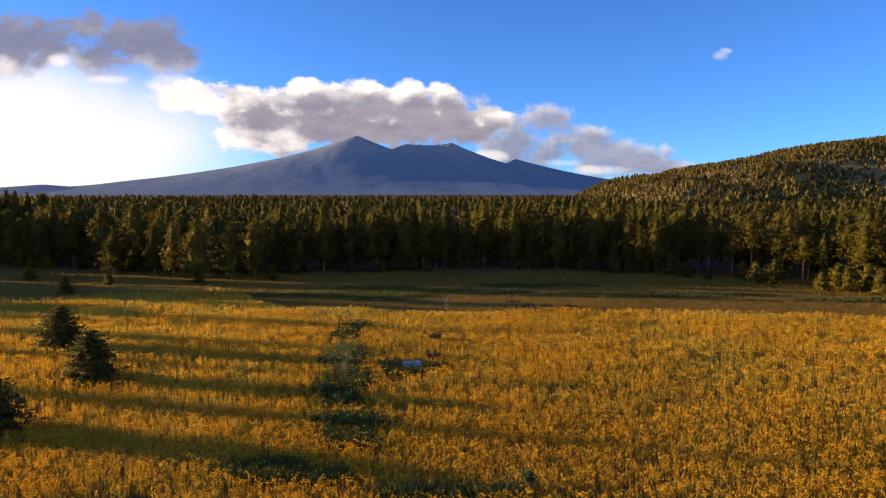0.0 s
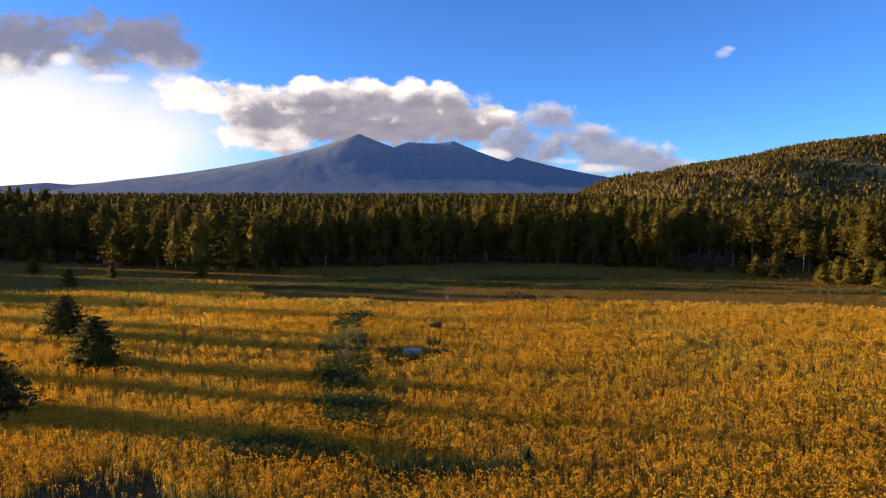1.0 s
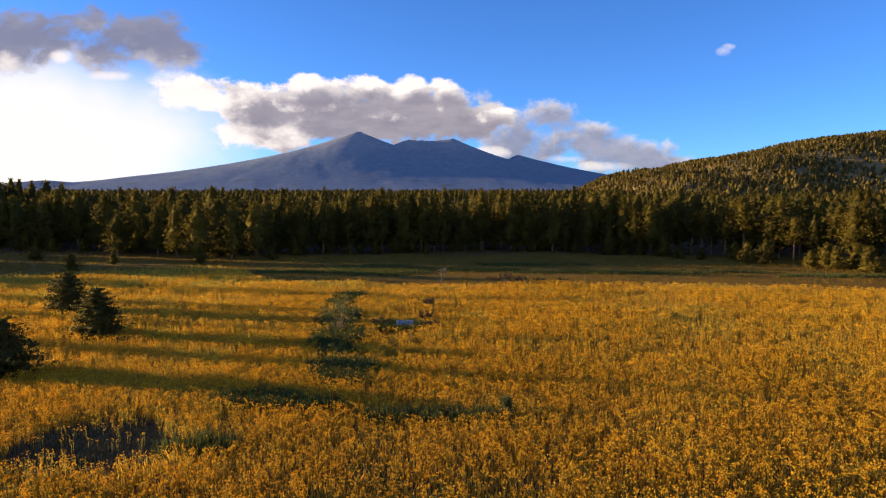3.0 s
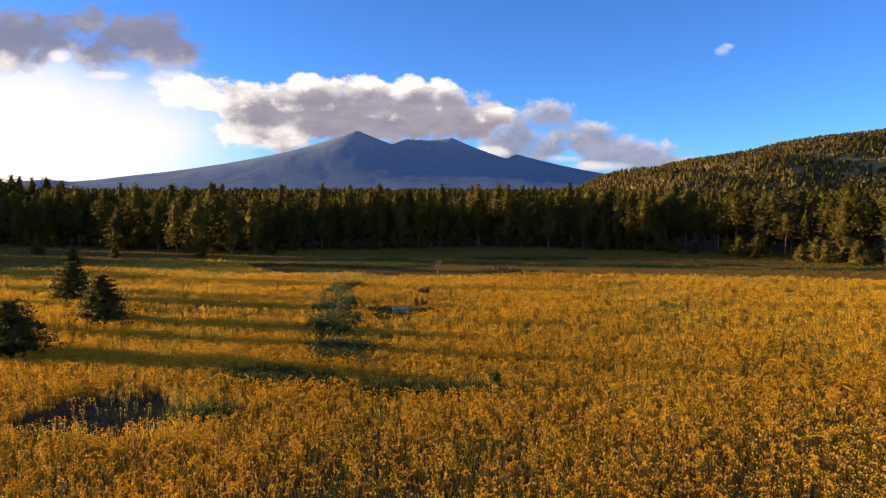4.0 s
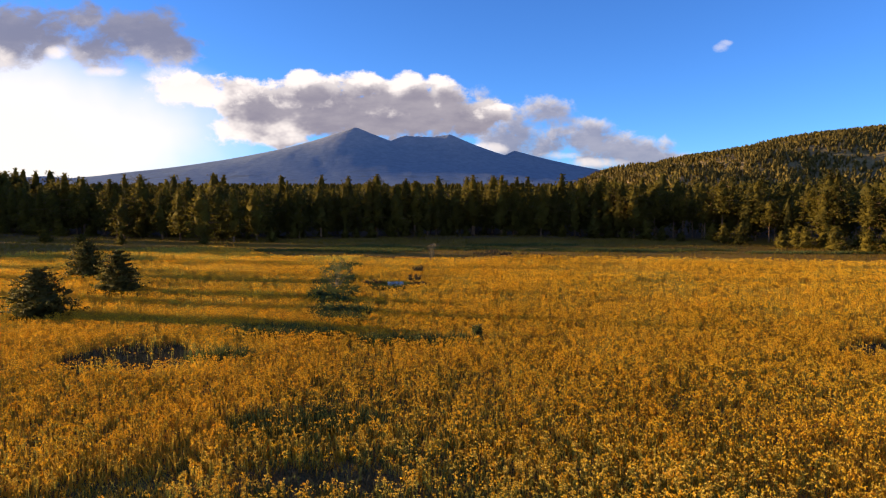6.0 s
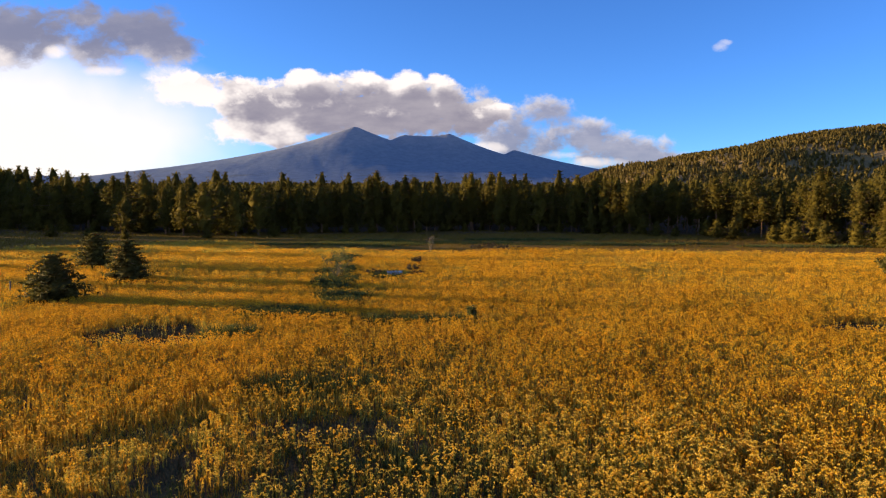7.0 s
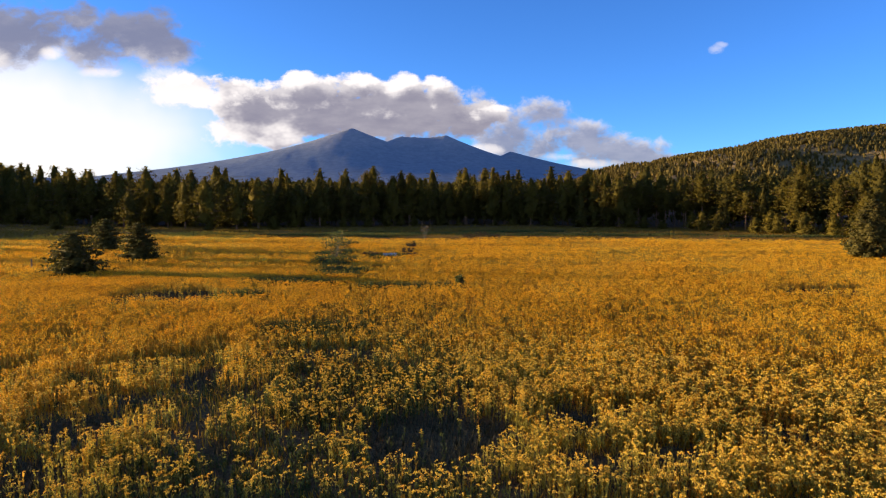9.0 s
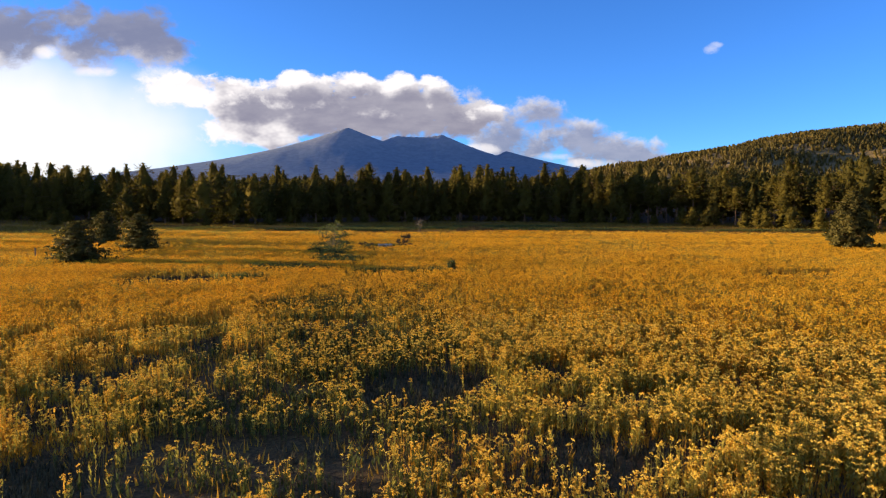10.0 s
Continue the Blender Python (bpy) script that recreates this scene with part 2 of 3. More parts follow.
def mesh_from_arrays(name, verts, faces, mats, index=None, smooth_shade=False):
    """A mesh from numpy arrays; faces all have the same number of corners."""
    me = bpy.data.meshes.new(name)
    n, (m, c) = len(verts), faces.shape
    me.vertices.add(n)
    me.vertices.foreach_set("co", np.ascontiguousarray(verts, np.float32).ravel())
    me.loops.add(m * c)
    me.loops.foreach_set("vertex_index", np.ascontiguousarray(faces, np.int32).ravel())
    me.polygons.add(m)
    me.polygons.foreach_set("loop_start", np.arange(0, m * c, c, dtype=np.int32))
    if index is not None:
        me.polygons.foreach_set("material_index", np.ascontiguousarray(index, np.int32))
    me.polygons.foreach_set("use_smooth", np.full(m, smooth_shade))
    for mat in mats:
        me.materials.append(mat)
    me.update(calc_edges=True)
    return me


def height_sheet(name, xs, ys, fn, mat):
    """A sheet of land over a grid of x and y lines."""
    gx, gy = np.meshgrid(xs, ys)
    verts = np.stack([gx, gy, fn(gx, gy)], -1).reshape(-1, 3)
    i = np.arange(len(xs) - 1)[None, :] + np.arange(len(ys) - 1)[:, None] * len(xs)
    faces = np.stack([i, i + 1, i + 1 + len(xs), i + len(xs)], -1).reshape(-1, 4)
    return new(name, mesh_from_arrays(name, verts, faces, [mat], smooth_shade=True))


def spaced(lo, mid0, mid1, hi, fine, ratio):
    """Grid lines, close between mid0 and mid1 and wider outwards."""
    out = list(np.arange(mid0, mid1 + 1e-6, fine))
    step, v = fine, mid1
    while v < hi:
        step *= ratio
        v += step
        out.append(min(v, hi))
    step, v = fine, mid0
    while v > lo:
        step *= ratio
        v -= step
        out.insert(0, max(v, lo))
    return np.array(out)


def ground_material():
    mat, k = material("meadow_ground")
    geo = k.n("ShaderNodeNewGeometry")
    p = geo.outputs["Position"]
    y = k.n("ShaderNodeSeparateXYZ", Vector=p).outputs[1]
    big = k.noise(p, 0.05, 4.0)
    mid = k.noise(p, 0.5, 5.0, 0.6)
    fine = k.noise(p, 7.0, 5.0, 0.7)
    soil = k.mix(k.step(fine, 0.3, 0.7), (0.075, 0.050, 0.026), (0.20, 0.13, 0.055))
    grass = k.mix(k.step(k.m("ADD", k.m("MULTIPLY", mid, 0.5), k.m("MULTIPLY", fine, 0.5)), 0.3, 0.7), (0.12, 0.064, 0.008), (0.25, 0.132, 0.014))
    litter = k.mix(k.step(fine, 0.3, 0.7), (0.05, 0.03, 0.018), (0.14, 0.08, 0.045))
    wob = k.m("ADD", y, k.m("MULTIPLY", k.m("SUBTRACT", big, 0.5), 30.0))
    col = k.mix(k.step(wob, 82.0, 97.0), soil, grass)
    col = k.mix(k.step(wob, 148.0, 166.0), col, litter)
    bp = k.n("ShaderNodeBump", Strength=0.8, Distance=0.15, Height=k.m("ADD", mid, fine))
    bsdf = k.n("ShaderNodeBsdfPrincipled", **{"Base Color": col, "Roughness": 0.95, "Normal": bp.outputs[0]})
    bsdf.inputs["Specular IOR Level"].default_value = 0.1
    k.n("ShaderNodeOutputMaterial", Surface=bsdf.outputs[0])
    return mat


def hill_material():
    mat, k = material("hill_ground")
    p = k.n("ShaderNodeNewGeometry").outputs["Position"]
    a = k.noise(p, 0.02, 5.0, 0.6)
    b = k.noise(p, 0.3, 5.0, 0.65)
    col = k.mix(k.step(b, 0.3, 0.7), (0.15, 0.105, 0.036), (0.30, 0.19, 0.065))
    col = k.mix(k.step(a, 0.60, 0.72), col, (0.34, 0.22, 0.12))
    bp = k.n("ShaderNodeBump", Strength=0.8, Distance=1.0, Height=b)
    bsdf = k.n("ShaderNodeBsdfPrincipled", **{"Base Color": col, "Roughness": 0.95, "Normal": bp.outputs[0]})
    k.n("ShaderNodeOutputMaterial", Surface=bsdf.outputs[0])
    return mat


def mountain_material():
    mat, k = material("hazed_mountain_slopes")
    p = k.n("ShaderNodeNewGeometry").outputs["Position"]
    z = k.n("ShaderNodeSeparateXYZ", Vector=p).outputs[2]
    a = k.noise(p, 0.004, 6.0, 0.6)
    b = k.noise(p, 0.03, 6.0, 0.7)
    # woods and rock get the blue-grey of distant haze in their colour
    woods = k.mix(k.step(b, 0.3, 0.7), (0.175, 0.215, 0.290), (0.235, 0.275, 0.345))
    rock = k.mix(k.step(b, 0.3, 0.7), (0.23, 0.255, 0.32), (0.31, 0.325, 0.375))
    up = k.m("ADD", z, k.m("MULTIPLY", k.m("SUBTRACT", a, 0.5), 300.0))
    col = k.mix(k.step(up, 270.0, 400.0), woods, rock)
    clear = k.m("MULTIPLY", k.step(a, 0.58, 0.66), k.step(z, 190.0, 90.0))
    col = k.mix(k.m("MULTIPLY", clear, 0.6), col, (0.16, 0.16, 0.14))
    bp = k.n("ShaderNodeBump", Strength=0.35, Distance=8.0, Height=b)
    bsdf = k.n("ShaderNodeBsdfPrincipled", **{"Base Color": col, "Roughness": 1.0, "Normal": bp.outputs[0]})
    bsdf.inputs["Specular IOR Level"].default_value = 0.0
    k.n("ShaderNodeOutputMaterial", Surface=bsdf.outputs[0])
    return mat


# summits: x, y, height, fall-off to the left, right, towards and away
SUMMITS = (
    (-541, 3800, 447, 1240, 1000, 540),
    (-640, 3815, 400, 1450, 900, 500),
    (-229, 3800, 398, 900, 1000, 520),
    (-190, 3800, 394, 900, 900, 530),
    (-150, 3790, 392, 900, 900, 560),
    (-110, 3795, 391, 900, 900, 540),
    (-70, 3800, 391, 900, 900, 520),
    (-30, 3800, 394, 900, 900, 520),
    (10, 3800, 399, 900, 880, 530),
    (47, 3800, 404, 900, 860, 540),
    (452, 3780, 300, 520, 1020, 560),
    (-2330, 3500, 132, 1500, 1600, 700),
)


def mountain_z(x, y):
    total = np.full(np.shape(x), -20.0)
    spur = fbm(x + y * 0.15, y * 0.35, 260, 5, 21) - 0.5
    for sx, sy, h, left, right, depth in SUMMITS:
        dx = np.where(x < sx, (sx - x) / left, (x - sx) / right)
        dy = np.abs(y - sy) / depth
        r = np.sqrt(dx * dx + dy * dy + 0.00005) - 0.007
        total = np.maximum(total, h * np.exp(-r) + spur * h * 0.11 * np.clip(dy * 1.6, 0, 1) * np.exp(-r))
    return total - 16 * smooth(2600, 1800, y)


GROUND = height_sheet("ground", spaced(-4900, -130, 150, 4900, 1.6, 1.12), spaced(-900, -30, 180, 4950, 1.6, 1.12), ground_z, ground_material())
tagged(GROUND, "flat meadow soil and green grass rising to wooded plain", "ground", kind="structure")
HILL = height_sheet("hill", np.linspace(140, 1600, 110), np.linspace(300, 1600, 100), hill_z, hill_material())
tagged(HILL, "rounded tawny hill covered with dark pine woods", "hill", kind="structure")
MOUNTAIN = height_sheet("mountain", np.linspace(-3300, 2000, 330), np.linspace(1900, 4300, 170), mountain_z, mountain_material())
tagged(MOUNTAIN, "distant volcanic mountain with several summits, blue-grey haze in its colour", "mountain", kind="structure")


# ---- plant shapes ----
def unit(v):
    return v / (np.linalg.norm(v, axis=-1, keepdims=True) + 1e-9)


def tri_tufts(rng, centres, size, per, flat=0.6, axis=None, spread=1.0, top=1.0, base=0.0, broad=0.28):
    """Small random triangles round each centre: needles and leaves. With an axis they also get
    rounded normals that point out of the crown, so that a crown shades as one soft body."""
    n = len(centres) * per
    c = np.repeat(centres, per, 0)
    s = np.repeat(size, per)[:, None]
    off = rng.normal(0, 0.42, (n, 3)) * s
    off[:, 2] *= flat
    a = rng.normal(0, 1, (n, 3))
    a[:, 2] *= 0.8
    a = unit(a)
    b = unit(np.cross(a, rng.normal(0, 1, (n, 3))))
    ln = s * rng.uniform(0.55, 1.0, (n, 1))
    p = c + off
    verts = np.stack([p - a * ln * 0.5 + b * ln * broad, p - a * ln * 0.5 - b * ln * broad, p + a * ln * 0.6], 1)
    if axis is None:
        return verts.reshape(-1, 3)
    t = np.clip((p[:, 2] - base) / (top - base), 0, 1)
    out = np.stack([(p[:, 0] - axis[0] * t * t) / spread, (p[:, 1] - axis[1] * t * t) / spread, 0.05 + 0.55 * t * t], 1)
    out = unit(out) + 0.85 * off / (s * 0.5) + np.repeat(rng.normal(0, 0.3, (len(centres), 3)), per, 0) + rng.normal(0, 0.16, (n, 3))
    out = unit(out)
    geo = np.cross(verts[:, 1] - verts[:, 0], verts[:, 2] - verts[:, 0])
    flip = (geo * out).sum(1) < 0
    verts[flip] = verts[flip][:, ::-1]
    return verts.reshape(-1, 3), np.repeat(out, 3, 0)


def tube(path, radii, sides=6):
    """Quads round a bent, tapering stem, as triangles' corners."""
    path, out = np.asarray(path, float), []
    rings = []
    for i, p in enumerate(path):
        d = path[min(i + 1, len(path) - 1)] - path[max(i - 1, 0)]
        d /= np.linalg.norm(d) + 1e-9
        u = np.cross(d, (0.3, 0.9, 0.2))
        u /= np.linalg.norm(u)
        w = np.cross(d, u)
        ang = np.arange(sides) * 2 * math.pi / sides
        rings.append(p + radii[i] * (np.cos(ang)[:, None] * u + np.sin(ang)[:, None] * w))
    for r0, r1 in zip(rings, rings[1:]):
        for j in range(sides):
            q = (j + 1) % sides
            out += [r0[j], r0[q], r1[q], r0[j], r1[q], r1[j]]
    return np.array(out)


def conifer(seed, height, radius, bare, whorls, per_whorl, tufts, per_tuft, tuft, shape=1.0, lean=0.0, sides=6, dome=0.0, core=(7, 7), ragged=1.0, jitter=0.8, flat=0.9, body=0.58, droop=0.0):
    """Trunk and crown triangles of a pine. bare: share of the trunk without limbs."""
    rng = np.random.default_rng(seed)
    bend = rng.normal(0, lean, 2)
    lobes = rng.uniform(0, 6.28, 3)
    hs = np.linspace(0, 1, 7 if sides > 4 else 2)
    path = np.stack([bend[0] * hs ** 2, bend[1] * hs ** 2, hs * height * (0.98 if sides > 4 else 0.6) - 0.25], 1)
    trunk = [tube(path, height * 0.018 * (1 - hs * 0.92) + 0.012, sides)]
    centres, sizes = [], []

    def profile(t):
        if dome:
            return max(0.0, 1 - t ** dome) ** 0.75 * (0.85 + 0.15 * min(1, t / 0.12)) + 0.05
        return (1 - t) ** shape * (0.6 + 0.4 * min(1, t / 0.18)) + 0.03

    def uneven(ang, t):
        """Boughs reach further on some sides and levels than on others."""
        return 1 + ragged * (0.2 * np.sin(2 * ang + 7 * t + lobes[0]) + 0.16 * np.sin(ang - 11 * t + lobes[1]) + 0.12 * np.sin(3 * ang + 17 * t + lobes[2]))

    for w in range(whorls):
        t = ((w + rng.uniform(0, jitter)) / whorls) ** 0.85
        z = height * (bare + (0.985 - bare) * t)
        prof = profile(t)
        turn = rng.uniform(0, 6.28)
        for j in range(per_whorl):
            ang = turn + j * 6.283 / per_whorl + rng.normal(0, 0.35)
            ln = radius * prof * rng.uniform(0.66, 1.18) * uneven(ang, t)
            up = ln * (0.35 * t - 0.08 - droop + rng.normal(0, 0.12 if jitter > 0.5 else 0.05))
            base = np.array([bend[0] * (z / height) ** 2, bend[1] * (z / height) ** 2, z])
            tip = base + np.array([math.cos(ang) * ln, math.sin(ang) * ln, up])
            if sides > 4 and j % 2 == 0:
                trunk.append(tube([base, tip], (0.02 + ln * 0.012, 0.006), 3))
            for q in range(tufts):
                f = 0.22 + 0.8 * (q + rng.uniform(0.2, 1)) / tufts
                c = base + (tip - base) * f + rng.normal(0, 0.07, 3) * ln
                centres.append(c)
                sizes.append(tuft * rng.uniform(0.7, 1.25) * (0.34 + 0.8 * (1 - t)))
    # the leader: a slim spire of upright needles
    for q in range(0 if dome > (1.15 if sides < 5 else 1.9) else 5):
        f = q / 5
        centres.append(np.array([bend[0], bend[1], height * (0.955 + 0.05 * f)]) + rng.normal(0, 0.012, 3) * height * (1 - f))
        sizes.append(tuft * (0.24 - 0.14 * f))
    crown, normals = tri_tufts(rng, np.array(centres), np.array(sizes), per_tuft, flat, bend, radius, height, height * bare, 0.28 if sides > 4 else 0.5)
    # the dense inner boughs: a lumpy tapering body inside the tufts
    rings, around = core
    grid, lean_out = [], []
    for i in range(rings + 1):
        t = i / rings * 0.97
        z = height * (bare + (0.985 - bare) * t)
        mid = np.array([bend[0], bend[1]]) * (z / height) ** 2
        ang = np.arange(around) * 2 * math.pi / around + i * 0.5
        r = radius * profile(t) * body * rng.uniform(0.55, 1.3, around) * uneven(ang, t) * (0.35 if i == 0 else 1)
        grid.append(np.stack([mid[0] + np.cos(ang) * r, mid[1] + np.sin(ang) * r, z + rng.normal(0, 0.012, around) * height], 1))
        lean_out.append(unit(np.stack([np.cos(ang), np.sin(ang), np.full(around, -0.4 if i == 0 else 0.1 + 0.5 * t)], 1) + rng.normal(0, 0.4, (around, 3))))
    tris, nrs = [], []
    for i in range(rings):
        for j in range(around):
            q = (j + 1) % around
            for ids in (((i, j), (i, q), (i + 1, q)), ((i, j), (i + 1, q), (i + 1, j))):
                tris.append([grid[a][b] for a, b in ids])
                nrs.append([lean_out[a][b] for a, b in ids])
    return np.concatenate(trunk), np.concatenate([crown, np.array(tris).reshape(-1, 3)]), np.concatenate([normals, np.array(nrs).reshape(-1, 3)])


def soup(name, corners, mats, index=None, normals=None):
    """A mesh from loose triangles' corners."""
    me = mesh_from_arrays(name, corners, np.arange(len(corners)).reshape(-1, 3), mats, index, normals is not None)
    if normals is not None:
        at = me.attributes.new("custom_normal", "FLOAT_VECTOR", "POINT")
        at.data.foreach_set("vector", np.ascontiguousarray(normals, np.float32).ravel())
    return me


def part(name, mesh, parent, label=""):
    ob = new(name, mesh)
    ob.parent = parent
    return tagged(ob, label)


def pine_thing(name, shapes, m, label, group="", category="tree"):
    """A pine: an empty at its foot with a trunk and a crown."""
    top = new(name)
    part("trunk", shapes[0], top)
    part("crown", shapes[1], top)
    top.matrix_basis = m
    return tagged(top, label, category, group)


# ---- lone pines in the meadow ----
FIELD_PINES = (
    # x, y, height, radius, seed, words
    (-35.5, 59.4, 5.5, 2.6, 11, "bushy dark green young pine with layered boughs in flowers"),
    (-47.6, 73.6, 5.5, 2.4, 12, "dark rounded young pine standing in the flower meadow"),
    (-35.5, 45.4, 5.1, 2.6, 13, "broad low pine with drooping tiers casting long shadow"),
    (60.8, 60.5, 8.6, 2.9, 14, "tall conical pine standing apart before the wood"),
)
for x, y, h, r, seed, words in FIELD_PINES:
    tr, cr, nr = conifer(seed, h, r, 0.05, {11: 9, 12: 9, 13: 8, 14: 15}[seed], 17, 8, 9, 0.42 if h < 8 else 0.55, 0.72, dome={11: 1.5, 12: 2.4, 13: 2.3, 14: 1.25}[seed], ragged=0.5, jitter=0.25, flat=0.4, body=0.5, droop=0.06)
    top = new("pine_tree")
    part("trunk", soup("trunk", tr, [M_BARK]), top)
    part("crown", soup("crown", cr, [M_FIELDPINE], None, nr), top)
    top.matrix_basis = pose(x, y, float(ground_z(x, y)), 0, 0, seed * 40)
    tagged(top, words, "tree", "lone pines in the meadow")

# ---- the wood's front rows, tree by tree ----
rng = np.random.default_rng(4)
SHAPES = []
for i in range(7):  # the fifth and sixth have long bare trunks
    tr, cr, nr = conifer(30 + i, 16.0, (3.6, 4.2, 3.6, 4.3, 3.5, 4.0, 3.3)[i], (0.10, 0.16, 0.2, 0.14, 0.36, 0.44, 0.16)[i], 20, 7, 4, 6, 0.70, 0.7, 0.3, dome=(2.0, 2.6, 2.2, 3.0, 2.8, 2.4, 1.95)[i], body=0.5, flat=0.7)
    SHAPES.append((soup("trunk", tr, [M_BARK]), soup("crown", cr, [M_NEEDLE], None, nr)))
YOUNG = []
for i in range(3):
    tr, cr, nr = conifer(50 + i, 5.0, 2.2, 0.04, 9, 8, 5, 5, 0.55, 0.6, dome=1.7)
    YOUNG.append((soup("trunk", tr, [M_BARK]), soup("crown", cr, [M_NEEDLE], None, nr)))

front = []
for x in np.arange(-175, 112, 4.3):
    for row in range(2):
        px = x + rng.uniform(-2, 2) + row * 2
        py = float(forest_edge(px)) + (12 if px > 62 else 2) + row * 6 + rng.uniform(-2, 3)
        front.append((px, py))
front += [(-57, 138), (-51, 143), (-84, 152), (-66, 146), (-88, 156), (-47, 149), (-60, 146), (-73, 151)]
# unseen single pines added further west, which throw stripes of shade over the flowers
front += [(-121, 86), (-113, 72), (-131, 99), (-126, 62), (-118, 104), (-129, 112), (-136, 119)]
# three taller ones, also out of view, to shade the grass strip
front += [(-131, 132), (-138, 141), (-134, 152)]
for px, py in front:
    h = rng.uniform(9.5, 18.5) if not -80 < px < -28 else rng.uniform(12, 15.5)
    h = rng.uniform(15, 19.5) if px < -128 and 124 < py < 160 else h
    s, slim = h / 16, 0.55 if px < -110 and py < 110 else 1.0
    m = pose(px, py, float(land_z(px, py)), 0, 0, rng.uniform(0, 360)) @ Matrix.Diagonal((s * slim * rng.uniform(0.85, 1.15), s * slim, s, 1))
    pine_thing("pine_tree", SHAPES[(0, 1, 2, 3, 6)[rng.integers(5)] if px < 62 else (4, 5, 4, 5, 2)[rng.integers(5)]], m, "tall ponderosa pine with bare lower trunk at wood's edge", "pines along the wood's edge")
young = [(-75.5, 119, 3.6), (-73.5, 131, 3.0), (-98, 141, 4.0), (-41, 142, 3.6), (-55, 134, 3.0), (60, 146, 4.0), (71, 135, 5.0), (74, 133, 4.2), (79, 124, 4.0), (83, 122, 5.0), (86.5, 117, 5.4), (90, 112, 5.0), (93, 108, 5.6), (96, 105, 4.5)]
for px in np.arange(-150, 108, 4.6):
    qx = px + rng.uniform(-2, 2)
    young.append((qx, float(forest_edge(qx)) - rng.uniform(-3, 4), rng.uniform(2.2, 6.0)))
for px, py, h in young:
    s = h / 5
    m = pose(px, py, float(land_z(px, py)), 0, 0, rng.uniform(0, 360)) @ Matrix.Diagonal((s * 1.05, s, s, 1))
    pine_thing("young_pine", YOUNG[rng.integers(3)], m, "young bushy green pine before the tall wood", "young pines before the wood")


# ---- the deep wood and the wooded hill ----
def scatter_trees(name, shapes, xs, ys, heights, base, mats, rng, label, category):
    """Many trees joined into one mesh."""
    parts, idx, turned = [], [], []
    pick = rng.integers(len(shapes), size=len(xs))
    zs = land_z(xs, ys)
    for i, (tr, cr, nr) in enumerate(shapes):
        sel = np.where(pick == i)[0]
        tpl = np.concatenate([tr, cr])
        nrm = np.concatenate([unit(tr * (1, 1, 0) + (1e-4, 0, 0)), nr])
        s = heights[sel] / base
        a = rng.uniform(0, 6.28, len(sel))
        wide = rng.uniform(0.85, 1.2, len(sel)) * s
        x = (tpl[None, :, 0] * np.cos(a)[:, None] - tpl[None, :, 1] * np.sin(a)[:, None]) * wide[:, None] + xs[sel, None]
        y = (tpl[None, :, 0] * np.sin(a)[:, None] + tpl[None, :, 1] * np.cos(a)[:, None]) * wide[:, None] + ys[sel, None]
        z = tpl[None, :, 2] * s[:, None] + zs[sel, None]
        parts.append(np.stack([x, y, z], -1).reshape(-1, 3))
        nx = nrm[None, :, 0] * np.cos(a)[:, None] - nrm[None, :, 1] * np.sin(a)[:, None]
        ny = nrm[None, :, 0] * np.sin(a)[:, None] + nrm[None, :, 1] * np.cos(a)[:, None]
        turned.append(np.stack([nx, ny, np.broadcast_to(nrm[None, :, 2], nx.shape)], -1).reshape(-1, 3))
        one = np.concatenate([np.zeros(len(tr) // 3, int), np.ones(len(cr) // 3, int)])
        idx.append(np.tile(one, len(sel)))
    ob = new(name, soup(name, np.concatenate(parts), mats, np.concatenate(idx), np.concatenate(turned)))
    return tagged(ob, label, category, kind="stuff")


def keep_apart(rng, n, x0, x1, y0, y1):
    return rng.uniform(x0, x1, n), rng.uniform(y0, y1, n)


EDGEWOOD = [conifer(65 + i, 16.0, 3.4 + 0.5 * (i % 3), 0.12, 13, 5, 3, 3, 0.95, 0.7, 0.35, 3, dome=(2.0, 2.5, 3.0, 1.8, 3.4)[i], core=(6, 7), body=0.45) for i in range(5)]
MID = [conifer(70 + i, 16.0, 3.9 + 0.5 * (i % 3), 0.40, 9, 5, 2, 3, 1.1, 0.6, 0.35, 3, dome=(2.2, 2.9, 1.9, 3.4, 2.5)[i], core=(5, 7), body=0.5) for i in range(5)]
FAR = [conifer(80 + i, 16.0, 4.3 + 0.5 * (i % 2), 0.36, 6, 3, 1, 1, 1.7, 0.62, 0.25, 3, dome=(2.0, 2.8, 2.3, 3.4, 1.7)[i], core=(3, 5)) for i in range(5)]
HILLSIDE = [conifer(90 + i, 9.0, 3.7 + 0.6 * (i % 2), 0.04, 4, 4, 1, 2, 1.5, 0.65, 0.25, 3, dome=(2.4, 3.2, 2.7, 3.8, 2.0)[i], core=(3, 5), body=0.5) for i in range(5)]
xs, ys = keep_apart(rng, 9000, -420, 330, 100, 320)
ok = (ys > forest_edge(xs) + 12) & (np.abs(xs) < 0.86 * (ys + 40)) & (rng.uniform(0, 1, 9000) < 0.34) & (ys < 260)
xs, ys = xs[ok], ys[ok]
# unseen wood added on the west side; its taller trees' shadows stripe the meadow
wx, wy = keep_apart(rng, 260, -290, -166, 88, 260)
ok = rng.uniform(0, 1, 260) < smooth(118, 168, wy) * 0.6
xs, ys = np.concatenate([xs, wx[ok]]), np.concatenate([ys, wy[ok]])
deep = (ys > forest_edge(xs) + 42) & (xs > -165)
tall = np.where(xs < -165, rng.uniform(18, 24, len(xs)), 10 + np.where(deep, 7.5, 9.5) * rng.uniform(0, 1, len(xs)) ** 1.3)
